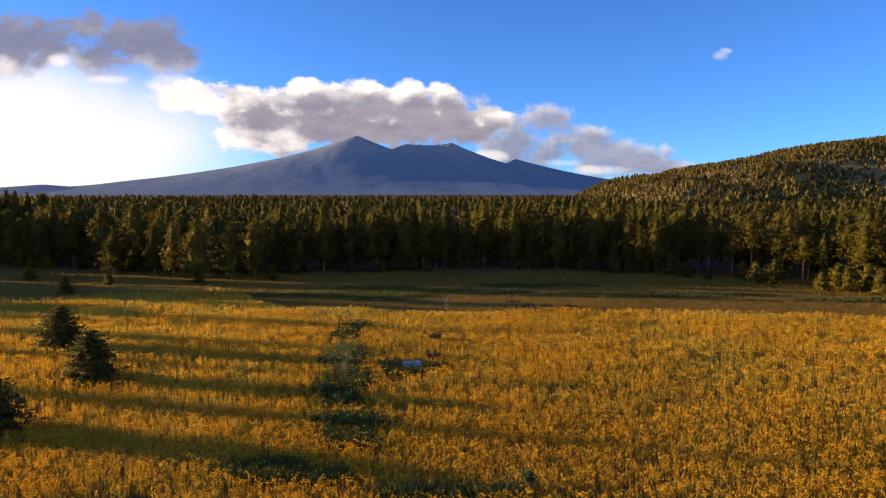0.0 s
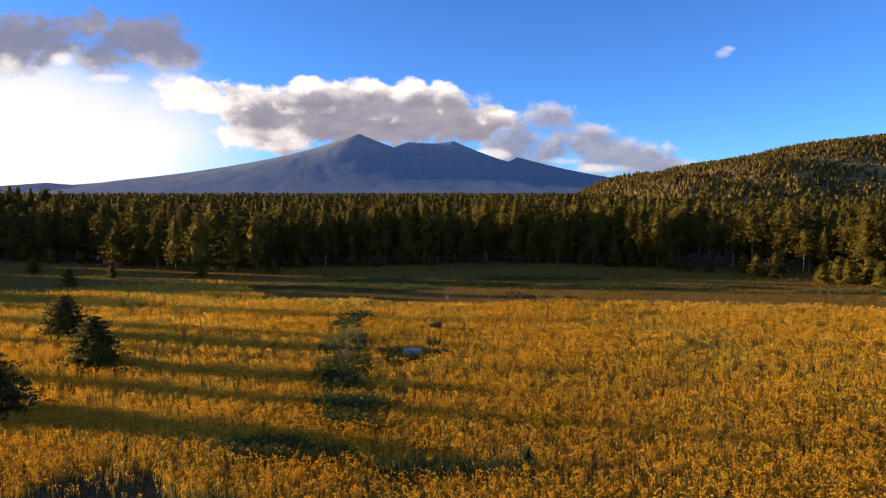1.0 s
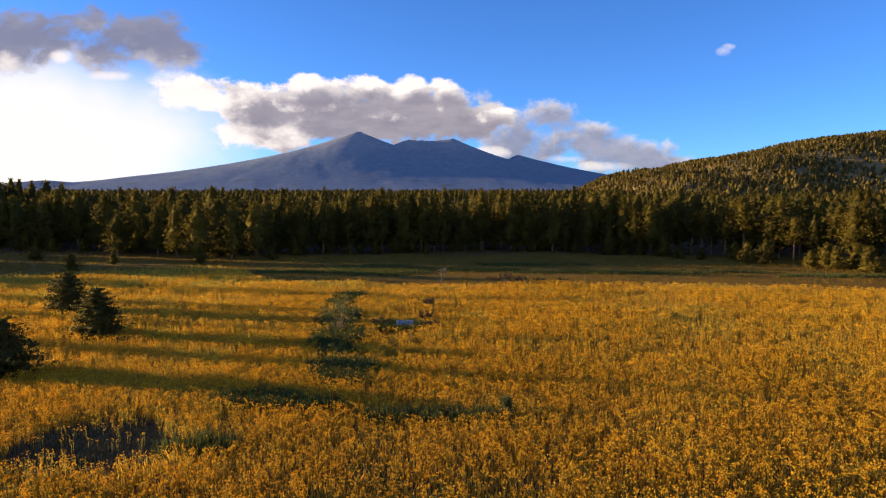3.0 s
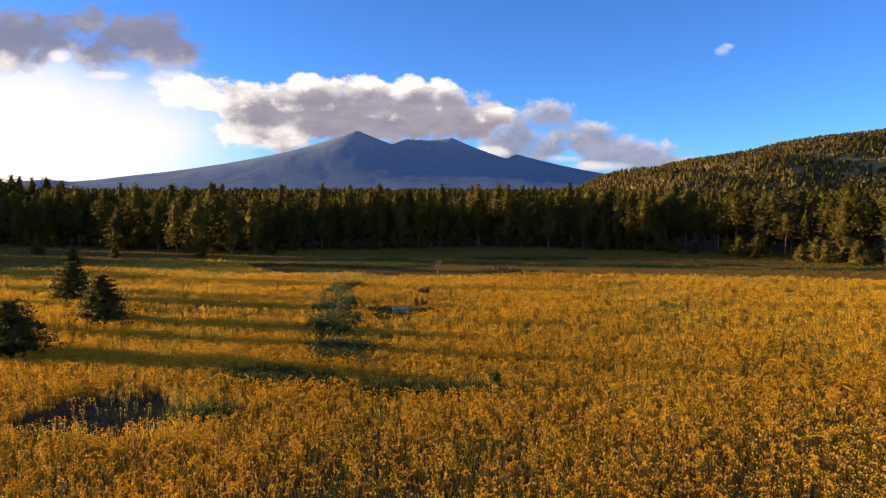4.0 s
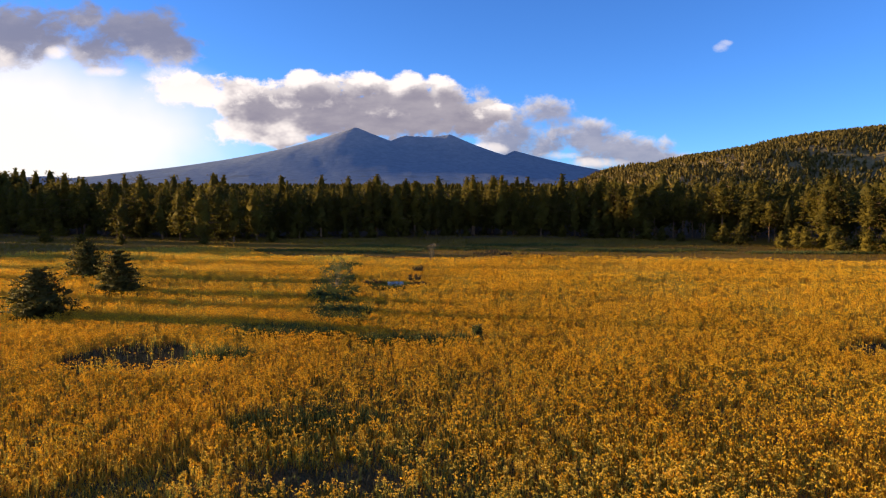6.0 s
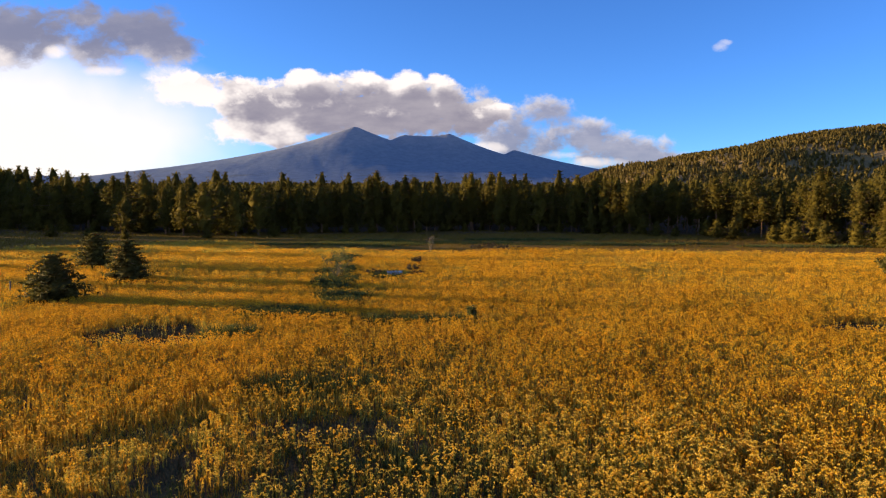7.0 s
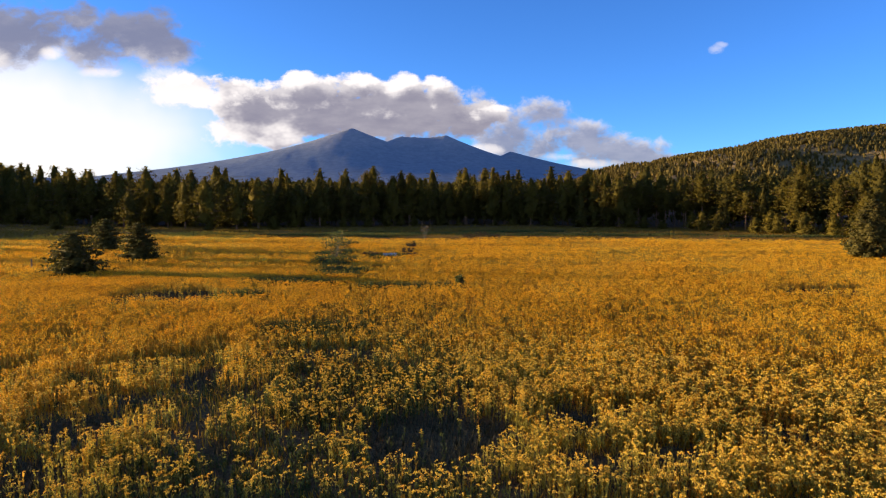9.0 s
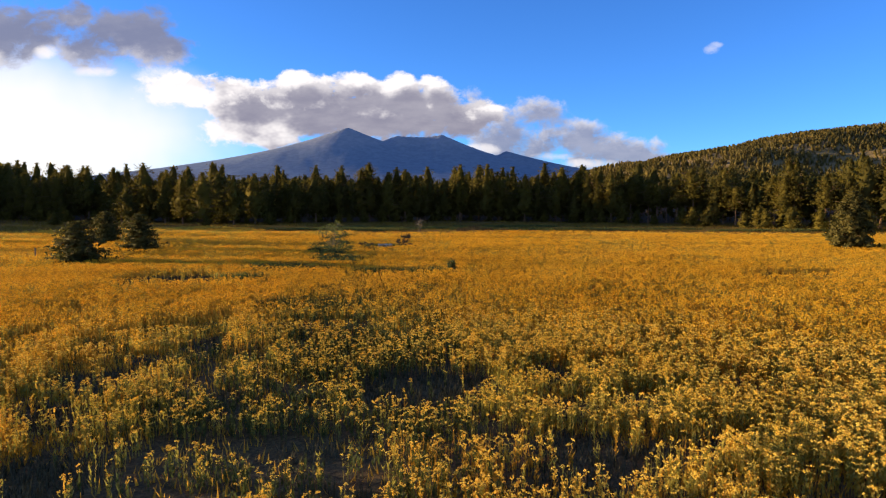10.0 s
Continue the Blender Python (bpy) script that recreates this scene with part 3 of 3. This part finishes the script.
WORDS = "dense dark pine wood behind the meadow"
scatter_trees("pine_wood", EDGEWOOD, xs[~deep], ys[~deep], tall[~deep], 16, [M_BARK, M_FOREST], rng, WORDS, "forest")
scatter_trees("inner_pine_wood", MID, xs[deep], ys[deep], tall[deep], 16, [M_BARK, M_FOREST], rng, WORDS, "forest")
xs, ys = keep_apart(rng, 26000, -900, 900, 258, 1000)
ok = (np.abs(xs) < 0.84 * (ys + 40)) & (hill_z(xs, ys) < ground_z(xs, ys) + 2) & (rng.uniform(0, 1, 26000) < 0.30)
xs, ys = xs[ok], ys[ok]
scatter_trees("far_pine_wood", FAR, xs, ys, 7 + 9.5 * rng.uniform(0, 1, len(xs)) ** 1.4, 16, [M_BARK, M_FOREST], rng, "far pine wood stretching to the mountain's foot", "forest")
xs, ys = keep_apart(rng, 29000, 150, 1150, 310, 1120)
ok = (hill_z(xs, ys) >= ground_z(xs, ys) + 2) & (xs < 0.9 * (ys + 40)) & (fbm(xs, ys, 70, 3, 8) + rng.uniform(-0.3, 0.3, 29000) > 0.33)
xs, ys = xs[ok], ys[ok]
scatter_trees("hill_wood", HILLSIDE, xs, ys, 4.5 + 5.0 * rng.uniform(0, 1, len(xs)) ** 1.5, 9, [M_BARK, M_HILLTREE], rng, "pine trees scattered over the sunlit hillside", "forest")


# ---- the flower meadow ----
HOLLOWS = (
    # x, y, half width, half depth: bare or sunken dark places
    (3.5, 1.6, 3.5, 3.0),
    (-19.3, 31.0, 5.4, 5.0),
    # next two: dead growth beside pines, darkened to show their shaded side
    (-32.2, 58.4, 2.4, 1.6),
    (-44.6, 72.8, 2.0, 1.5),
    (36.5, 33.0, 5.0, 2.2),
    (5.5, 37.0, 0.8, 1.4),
    # cleared of flowers to show the metal sheet to the camera
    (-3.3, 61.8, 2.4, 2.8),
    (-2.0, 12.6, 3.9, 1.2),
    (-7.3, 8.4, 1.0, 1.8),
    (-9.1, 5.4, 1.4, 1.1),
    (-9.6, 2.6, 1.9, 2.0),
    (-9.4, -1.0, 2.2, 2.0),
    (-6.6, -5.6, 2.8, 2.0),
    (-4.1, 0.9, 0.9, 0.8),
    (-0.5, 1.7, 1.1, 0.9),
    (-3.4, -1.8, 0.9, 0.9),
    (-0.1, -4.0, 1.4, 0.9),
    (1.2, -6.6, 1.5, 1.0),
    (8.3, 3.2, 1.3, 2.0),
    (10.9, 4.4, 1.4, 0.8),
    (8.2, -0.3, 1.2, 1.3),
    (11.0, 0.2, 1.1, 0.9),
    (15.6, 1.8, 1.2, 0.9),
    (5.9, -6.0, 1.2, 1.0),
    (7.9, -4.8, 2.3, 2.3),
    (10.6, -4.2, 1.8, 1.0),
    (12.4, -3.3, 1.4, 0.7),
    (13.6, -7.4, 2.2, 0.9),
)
GREENS = (
    # leafy green places with few flowers
    (-7.5, 46.0, 3.2, 4.5),
    (-9.8, 57.0, 3.2, 7.0),
    (-11.2, 68.0, 2.8, 7.0),
    (-13.0, 82.0, 2.6, 9.0),
    (-12.0, 38.5, 3.4, 1.9),
    (-12.5, 30.5, 2.4, 1.8),
    (-3.4, 63.5, 3.4, 3.0),
    # next two: weeds along the broad pine's shadow, added to deepen its shade
    (0.5, 35.4, 6.5, 1.3),
    (-9.0, 37.2, 5.0, 1.4),
    (-4.4, 18.4, 3.8, 1.9),
    (1.9, 9.4, 1.5, 1.2),
    (-5.6, 18.6, 2.8, 1.2),
)

FADED = (
    # places where most of the blossom is over
    (31.0, 68.0, 7.0, 8.0),
    (41.0, 59.0, 6.0, 4.0),
    (23.0, 51.0, 5.0, 2.5),
    (33.0, 45.0, 5.0, 3.0),
    (52.0, 76.0, 6.0, 3.0),
)


def patches(x, y, table):
    total = np.zeros(np.shape(x))
    wob = (fbm(x, y, 2.5, 3, 40) - 0.5) * 0.9
    for cx, cy, rx, ry in table:
        total = np.maximum(total, 1 - np.sqrt(((x - cx) / rx) ** 2 + ((y - cy) / ry) ** 2) + wob)
    return np.clip(total * 2.5, 0, 1)


def dome(rng, c, r, h, sides):
    """A low uneven cap of blossom."""
    ang = np.arange(sides) * 2 * math.pi / sides + rng.uniform(0, 6.28)
    rr = r * rng.uniform(0.75, 1.25, sides)
    ring = c + np.stack([np.cos(ang) * rr, np.sin(ang) * rr, rng.normal(0, 0.25, sides) * h], 1)
    apex = c + np.array([rng.normal(0, 0.25) * r, rng.normal(0, 0.25) * r, h])
    out = []
    for i in range(sides):
        out += [ring[i], ring[(i + 1) % sides], apex]
    return out


def flower_plant(seed, detail):
    """Corners of a yellow wildflower plant about 0.9 m high: upright leafy stalks, then the
    blossom that caps each stalk."""
    rng = np.random.default_rng(seed)
    green, gold = [], []
    for s in range({2: 3, 1: 3, 0: 5}[detail]):
        a = rng.uniform(0, 6.28)
        reach = {2: 0.13, 1: 0.22, 0: 0.33}[detail] * rng.uniform(0.3, 1.0)
        lean = rng.uniform(0.0, 0.08)
        foot = np.array([math.cos(a), math.sin(a), 0]) * reach
        tip = foot + np.array([math.cos(a) * lean, math.sin(a) * lean, rng.uniform(0.80, 1.0)])
        w = {2: 0.009, 1: 0.02, 0: 0.05}[detail]
        side = np.array([-math.sin(a), math.cos(a), 0]) * w
        green += [foot - side, foot + side, tip]
        if detail == 2:
            side2 = np.array([math.cos(a), math.sin(a), 0]) * w
            green += [foot - side2, foot + side2, tip]
        for q in range({2: 6, 1: 1, 0: 0}[detail]):
            f = rng.uniform(0.2, 0.92)
            b = rng.uniform(0, 6.28)
            ln = {2: 0.16, 1: 0.20, 0: 0.2}[detail] * rng.uniform(0.7, 1.2) * (1.3 - 0.65 * f)
            c = foot + (tip - foot) * f
            d = np.array([math.cos(b) * 0.6, math.sin(b) * 0.6, rng.uniform(0.5, 1.2)]) * ln
            e = np.array([-math.sin(b), math.cos(b), 0]) * ln * 0.20
            green += [c - e, c + e, c + d]
        if detail == 2:
            for q in range(6):
                off = rng.normal(0, 0.034, 2)
                c = tip + np.array([off[0], off[1], -4.0 * (off @ off) - abs(rng.normal(0, 0.02))])
                gold += dome(rng, c, rng.uniform(0.022, 0.033), rng.uniform(0.022, 0.04), 3)
        elif detail == 1:
            for q in range(2):
                c = tip + np.array([*rng.normal(0, 0.045, 2), -abs(rng.normal(0, 0.05))])
                gold += dome(rng, c, rng.uniform(0.038, 0.056), rng.uniform(0.05, 0.08), 3)
        else:
            gold += dome(rng, tip, rng.uniform(0.05, 0.072), rng.uniform(0.08, 0.12), 3)
    return np.array(green), np.array(gold)


def meadow_zone(name, detail, near, far, density, rng, label):
    """Plants between two distances from the lowest stand of the camera's way."""
    shapes = [flower_plant(200 + detail * 20 + i, detail) for i in range(10)]
    eye = np.array([3.6, -20.6])
    if near is None:
        # the rest of the meadow, to both sides and behind
        n = int(230 * 110 * density)
        xs, ys = rng.uniform(-115, 115, n), rng.uniform(-60, 50, n)
        r = np.hypot(xs - eye[0], ys - eye[1])
        away = (np.abs(np.arctan2(xs - eye[0], ys - eye[1])) > 0.79) | (r < 8.5)
        mixed, near = np.where(away, 0.0, 1e6), 0
    else:
        lo, hi = max(near - 6, 8), far + 6
        n = int(0.5 * 1.66 * (hi ** 2 - lo ** 2) * density)
        r = np.sqrt(rng.uniform(lo ** 2, hi ** 2, n))
        mixed = r + rng.uniform(-6, 6, n)
        a = rng.uniform(-0.80, 0.80, n)
        xs, ys = eye[0] + r * np.sin(a), eye[1] + r * np.cos(a)
    lush = fbm(xs, ys, 9, 4, 60)
    fine = fbm(xs, ys, 1.9, 3, 70)
    hol, grn = patches(xs, ys, HOLLOWS), patches(xs, ys, GREENS)
    limit = 97 + 27 * smooth(-24, -48, xs) - 4 * smooth(20, 70, xs) + (fbm(xs, ys, 18, 3, 80) - 0.5) * 12
    # the ground left of the old track is more broken
    broken = smooth(8, -6, xs + (fbm(xs, ys, 7, 2, 90) - 0.5) * 8) * smooth(24, 9, ys)
    chance = 1.02 + (lush - 0.45) * 0.8 + (fine - 0.5) * (1.0 + 1.8 * broken) - 0.15 * broken - 0.3 * smooth(5, -6, ys) * smooth(14, 7, xs) + (fine - 0.5) * 1.2 * smooth(5, -5, ys)
    chance = chance - 0.05 * smooth(-10, -4, xs) * smooth(7, 3, xs) * smooth(18, 6, ys) + 0.2 * smooth(-6, -12, xs)
    keep = (rng.uniform(0, 1, n) < np.clip(chance, 0.05, 1)) & (rng.uniform(0, 1, n) > hol * 0.93) & (ys < limit) & (mixed < far) & ((mixed >= near) | (near < 10))
    for x, y, h, rr, seed, words in FIELD_PINES:
        keep &= (xs - x) ** 2 + (ys - y) ** 2 > (rr * 0.75) ** 2
    xs, ys, grn, lush, fine, broken = xs[keep], ys[keep], grn[keep], lush[keep], fine[keep], broken[keep]
    swell = fbm(xs * 0.35, ys, 5, 3, 95)
    size = rng.uniform(0.9, 1.08, len(xs)) * (0.60 + 0.18 * lush + 0.14 * fine + 0.22 * swell)
    size = size * (1 + 0.1 * smooth(7, 12, xs) * smooth(30, 15, ys))
    low = (fbm(xs, ys, 2.8, 2, 77) < 0.37) & (broken > rng.uniform(0.3, 0.8, len(xs)))
    size = np.where(low, size * 0.65, size)
    grn = np.maximum(grn, low)
    few = rng.uniform(0, 1, len(xs)) < np.maximum(grn * np.where(ys > 30, 0.86, 0.70), np.clip(0.08 + (ys - 62) * 0.012 + (0.5 - swell) * 2.2 * smooth(40, 80, ys) + 0.46 * smooth(-5, -50, xs), 0.06, 0.9))
    fresh = fbm(xs, ys, 5, 3, 88) + rng.uniform(-0.25, 0.25, len(xs)) + 0.12 * smooth(2, 10, xs) * smooth(12, 0, ys) + (0.13 if detail == 2 else 0) > 0.6
    # towards the old track the stalks are still dark green
    rank = rng.uniform(0, 1, len(xs)) < 0.7 * smooth(-9, -3, xs) * smooth(6.5, 3, xs) * smooth(38, 16, ys)
    few = few | (rank & (rng.uniform(0, 1, len(xs)) < 0.45))
    few = few | (rng.uniform(0, 1, len(xs)) < np.maximum(0.14 if detail == 0 else 0, 0.6 * patches(xs, ys, FADED)))
    zs = ground_z(xs, ys)
    pick = rng.integers(len(shapes), size=len(xs))
    parts, idx = [], []
    for i, (green, gold) in enumerate(shapes):
        for bare in (False, True):
            sel = np.where((pick == i) & (few == bare))[0]
            tpl = green if bare else np.concatenate([green, gold])
            t = rng.uniform(0, 6.28, len(sel))
            s = size[sel]
            x = (tpl[None, :, 0] * np.cos(t)[:, None] - tpl[None, :, 1] * np.sin(t)[:, None]) * s[:, None] + xs[sel, None]
            y = (tpl[None, :, 0] * np.sin(t)[:, None] + tpl[None, :, 1] * np.cos(t)[:, None]) * s[:, None] + ys[sel, None]
            z = tpl[None, :, 2] * s[:, None] + zs[sel, None] - 0.03
            parts.append(np.stack([x, y, z], -1).reshape(-1, 3))
            one = np.zeros(len(tpl) // 3, int)
            one[len(green) // 3:] = 1
            leafy = np.where((grn[sel] > 0.5) | rank[sel], 2, np.where(fresh[sel], 3, 0))
            idx.append(np.where(one[None, :] == 1, 1, leafy[:, None]).ravel())
    ob = new(name, soup(name, np.concatenate(parts), [M_LEAF, M_BLOOM if detail == 2 else M_PETAL, M_BUSH, M_STALK], np.concatenate(idx)))
    return tagged(ob, label, "wildflowers", kind="stuff")


rng = np.random.default_rng(8)
meadow_zone("near_wildflowers", 2, 9, 33, 16, rng, "tall yellow wildflowers with green stalks and leaves")
meadow_zone("middle_wildflowers", 1, 34, 70, 11, rng, "thick field of golden yellow wildflowers in low sun")
meadow_zone("far_wildflowers", 0, 70, 150, 4.8, rng, "golden wildflowers spreading to the grassy edge")
meadow_zone("outer_wildflowers", 0, None, 1e3, 0.75, rng, "golden wildflowers covering the rest of the meadow")


def grass_tufts(name, mat, xs, ys, height, width, blades, rng, label, thick=0.09):
    """Loose blades leaning every way."""
    n = len(xs) * blades
    x, y = np.repeat(xs, blades) + rng.normal(0, width, n), np.repeat(ys, blades) + rng.normal(0, width, n)
    z = ground_z(x, y) - 0.02
    h = height * rng.uniform(0.5, 1.2, n)
    a, lean = rng.uniform(0, 6.28, n), rng.uniform(0.1, 0.8, n) * h
    w = h * thick + 0.004
    p = np.stack([x, y, z], 1)
    side = np.stack([-np.sin(a) * w, np.cos(a) * w, np.zeros(n)], 1)
    tip = np.stack([np.cos(a) * lean, np.sin(a) * lean, h], 1)
    ob = new(name, soup(name, np.stack([p - side, p + side, p + tip], 1).reshape(-1, 3), [mat]))
    return tagged(ob, label, "grass", kind="stuff")


n = 25000
r, a = np.sqrt(rng.uniform(9 ** 2, 40 ** 2, n)), rng.uniform(-0.8, 0.8, n)
xs, ys = 3.6 + r * np.sin(a), -20.6 + r * np.cos(a)
ok = rng.uniform(0, 1, n) > patches(xs, ys, HOLLOWS) * 1.1
ok &= rng.uniform(0, 1, n) > 0.8 * smooth(-11, -4, xs) * smooth(9, 5, xs) * smooth(18, 6, ys)
grass_tufts("undergrowth", M_LEAF, xs[ok], ys[ok], 0.32, 0.16, 4, rng, "low green and straw-coloured undergrowth between the flowers")
n = 34000
r, a = np.sqrt(rng.uniform(36 ** 2, 76 ** 2, n)), rng.uniform(-0.8, 0.8, n)
xs, ys = 3.6 + r * np.sin(a), -20.6 + r * np.cos(a)
ok = rng.uniform(0, 1, n) > patches(xs, ys, HOLLOWS) * 1.1
grass_tufts("straw_undergrowth", M_LEAF, xs[ok], ys[ok], 0.55, 0.22, 3, rng, "straw-coloured leaves filling in between the flowers", 0.10)
n = 46000
r, a = np.sqrt(rng.uniform(72 ** 2, 124 ** 2, n)), rng.uniform(-0.8, 0.8, n)
xs, ys = 3.6 + r * np.sin(a), -20.6 + r * np.cos(a)
ok = (rng.uniform(0, 1, n) > np.maximum(patches(xs, ys, HOLLOWS), patches(xs, ys, GREENS)) * 1.1) & (ys < 97)
grass_tufts("far_undergrowth", M_LEAF, xs[ok], ys[ok], 0.50, 0.25, 3, rng, "straw-coloured leaves filling in between the far flowers", 0.13)
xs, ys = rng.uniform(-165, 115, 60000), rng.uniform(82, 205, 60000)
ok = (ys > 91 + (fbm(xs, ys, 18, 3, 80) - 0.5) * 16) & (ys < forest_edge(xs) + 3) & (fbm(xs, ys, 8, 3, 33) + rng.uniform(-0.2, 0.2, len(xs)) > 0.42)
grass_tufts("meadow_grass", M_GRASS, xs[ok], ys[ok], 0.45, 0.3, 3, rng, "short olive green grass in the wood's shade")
# dark green blades laid as streaks where the trees' shade falls
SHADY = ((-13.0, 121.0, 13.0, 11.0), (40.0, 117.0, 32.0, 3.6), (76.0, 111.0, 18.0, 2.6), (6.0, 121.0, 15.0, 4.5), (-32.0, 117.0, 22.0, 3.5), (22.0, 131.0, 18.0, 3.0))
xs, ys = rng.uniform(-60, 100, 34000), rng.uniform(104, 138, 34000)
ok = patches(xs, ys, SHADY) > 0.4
grass_tufts("rank_grass", M_BUSH, xs[ok], ys[ok], 0.55, 0.3, 4, rng, "streaks of taller dark green grass standing in for the trees' shade", 0.1)
xs, ys = rng.uniform(-22, 16, 48000), rng.uniform(-8, 92, 48000)
ok = patches(xs, ys, GREENS) > 0.45
near_ones = ok & (ys < 30)
far_ones = ok & (ys >= 30)
WEEDS = "dark green leafy weeds in patches among the flowers"
grass_tufts("green_weeds", M_BUSH, xs[near_ones], ys[near_ones], 0.62, 0.2, 7, rng, WEEDS, 0.05)
grass_tufts("tall_weeds", M_BUSH, xs[far_ones], ys[far_ones], 0.92, 0.25, 7, rng, WEEDS, 0.06)
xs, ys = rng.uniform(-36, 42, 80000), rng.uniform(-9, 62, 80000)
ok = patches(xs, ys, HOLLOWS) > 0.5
grass_tufts("hollow_weeds", M_DUSK, xs[ok], ys[ok], 0.42, 0.2, 4, rng, "sparse dark weeds in sunken bare hollows and a pine's shaded side", 0.05)


# ---- saplings, shrubs and small things in the meadow ----
def bush_parts(seed, height, spread, stems, leaves, size, per, leaf_mat, bare=False):
    """Twiggy stems from one foot, with loose leaves along them."""
    rng = np.random.default_rng(seed)
    wood, centres = [], []
    for i in range(stems):
        a = i * 6.283 / stems + rng.normal(0, 0.4)
        out = spread * rng.uniform(0.25, 1.0)
        h = height * rng.uniform(0.65, 1.0)
        pts = np.array([[0, 0, -0.1], [math.cos(a) * out * 0.35, math.sin(a) * out * 0.35, h * 0.45], [math.cos(a) * out, math.sin(a) * out, h]])
        pts[0, :2] = rng.normal(0, 0.08, 2)
        wood.append(tube(pts, (0.035, 0.022, 0.006), 4))
        for q in range(4):
            f = rng.uniform(0.35, 0.95)
            c = pts[1] + (pts[2] - pts[1]) * f
            b = rng.uniform(0, 6.28)
            ln = height * 0.22 * rng.uniform(0.6, 1.2)
            tip = c + np.array([math.cos(b) * ln * 0.7, math.sin(b) * ln * 0.7, ln * 0.6])
            wood.append(tube([c, tip], (0.012, 0.004), 3))
            for w in range(leaves):
                centres.append(c + (tip - c) * rng.uniform(0.2, 1.1) + rng.normal(0, 0.08, 3) * height * 0.4)
    wood = np.concatenate(wood)
    crown = tri_tufts(rng, np.array(centres), np.full(len(centres), size) * rng.uniform(0.7, 1.3, len(centres)), per, 0.9) if leaves else None
    return wood, crown


def shrub(name, seed, x, y, height, spread, stems, leaves, size, per, mat, label, category, group=""):
    wood, crown = bush_parts(seed, height, spread, stems, leaves, size, per, mat)
    top = new(name)
    part("stems", soup("stems", wood, [M_TWIG]), top)
    if crown is not None:
        part("foliage", soup("foliage", crown, [mat]), top)
    top.matrix_basis = pose(x, y, float(ground_z(x, y)))
    return tagged(top, label, category, group)


shrub("sapling", 1, -10.2, 60.5, 4.2, 2.0, 13, 4, 0.22, 3, M_WILLOW, "slender leafy green sapling with open airy crown", "sapling")
shrub("bare_sapling", 2, 0.7, 97.6, 3.6, 1.1, 9, 1, 0.3, 2, M_TWIG, "nearly leafless grey-brown sapling at the flowers' edge", "sapling")
for i, (x, y, h, w) in enumerate(((-11.2, 55.5, 1.2, 0.9), (-9.0, 52.0, 1.1, 0.9), (-10.6, 68.5, 1.2, 0.9), (-7.5, 46.5, 1.1, 0.8), (5.3, 36.3, 1.3, 0.5))):
    shrub("shrub", 20 + i, x, y, h, w, 11, 3, 0.22, 3, M_BUSH, "knee-high dark green shrub among yellow flowers", "shrub", "green shrubs by the sapling")
for i, (x, y, h, w) in enumerate(((9.5, 99.0, 1.3, 1.6), (11.8, 99.6, 1.7, 1.8), (14.0, 99.2, 1.3, 1.7), (17.5, 100.4, 0.9, 1.5), (21.5, 101.0, 0.8, 1.5), (-1.2, 66.8, 1.3, 1.1), (-0.8, 75.5, 1.6, 1.1), (-6.2, 64.2, 1.0, 1.6), (-0.3, 63.4, 1.0, 1.3))):
    shrub("shrub", 50 + i, x, y, h, w, 14, 5, 0.17, 4, M_SCRUB, "low dark brown scrubby bush in the meadow", "shrub", "brown scrub in the meadow")

# loose metal sheet among the shrubs, raised to fit the camera's view
def bent_sheet():
    bm = bmesh.new()
    nx, ny = 16, 5
    grid = [[bm.verts.new((-1.0 + 2.0 * i / nx, -0.55 + 1.1 * j / ny, 0.03 * math.sin(i * math.pi / 2) + 0.04 * (j / ny) ** 2)) for i in range(nx + 1)] for j in range(ny + 1)]
    for j in range(ny):
        for i in range(nx):
            bm.faces.new((grid[j][i], grid[j][i + 1], grid[j + 1][i + 1], grid[j + 1][i]))
    bmesh.ops.solidify(bm, geom=bm.faces[:], thickness=0.012)
    me = bpy.data.meshes.new("metal_sheet")
    bm.to_mesh(me)
    bm.free()
    me.materials.append(M_SHEET)
    return me


sheet = new("metal_sheet", bent_sheet())
sheet.matrix_basis = pose(-3.3, 63.6, float(ground_z(-3.3, 63.6)) + 0.72, 17, 0, 8)
tagged(sheet, "pale corrugated metal sheet raised over dark scrub", "metal sheet")
shrub("shrub", 77, -3.3, 64.0, 0.6, 1.0, 12, 5, 0.22, 4, M_SCRUB, "low dark brown scrubby bush under a metal sheet", "shrub", "brown scrub in the meadow")


def fence_post(x, y, h, r, lean):
    bm = bmesh.new()
    bmesh.ops.create_cone(bm, cap_ends=True, segments=8, radius1=r, radius2=r * 0.85, depth=h + 0.3)
    bmesh.ops.bevel(bm, geom=[e for e in bm.edges if all(v.co.z > 0 for v in e.verts)], offset=r * 0.25, segments=1, affect="EDGES")
    for v in bm.verts:
        v.co.x += 0.02 * math.sin(v.co.z * 9)
    me = bpy.data.meshes.new("fence_post")
    bm.to_mesh(me)
    bm.free()
    me.materials.append(M_WOODPOST)
    ob = new("fence_post", me)
    ob.matrix_basis = pose(x, y, float(ground_z(x, y)) + h / 2 - 0.15, lean, lean * 0.5)
    return tagged(ob, "short weathered wooden fence post standing alone", "post", "old fence posts")


fence_post(-43.2, 50.0, 1.55, 0.09, 3)
fence_post(85.0, 129.7, 1.7, 0.12, -2)
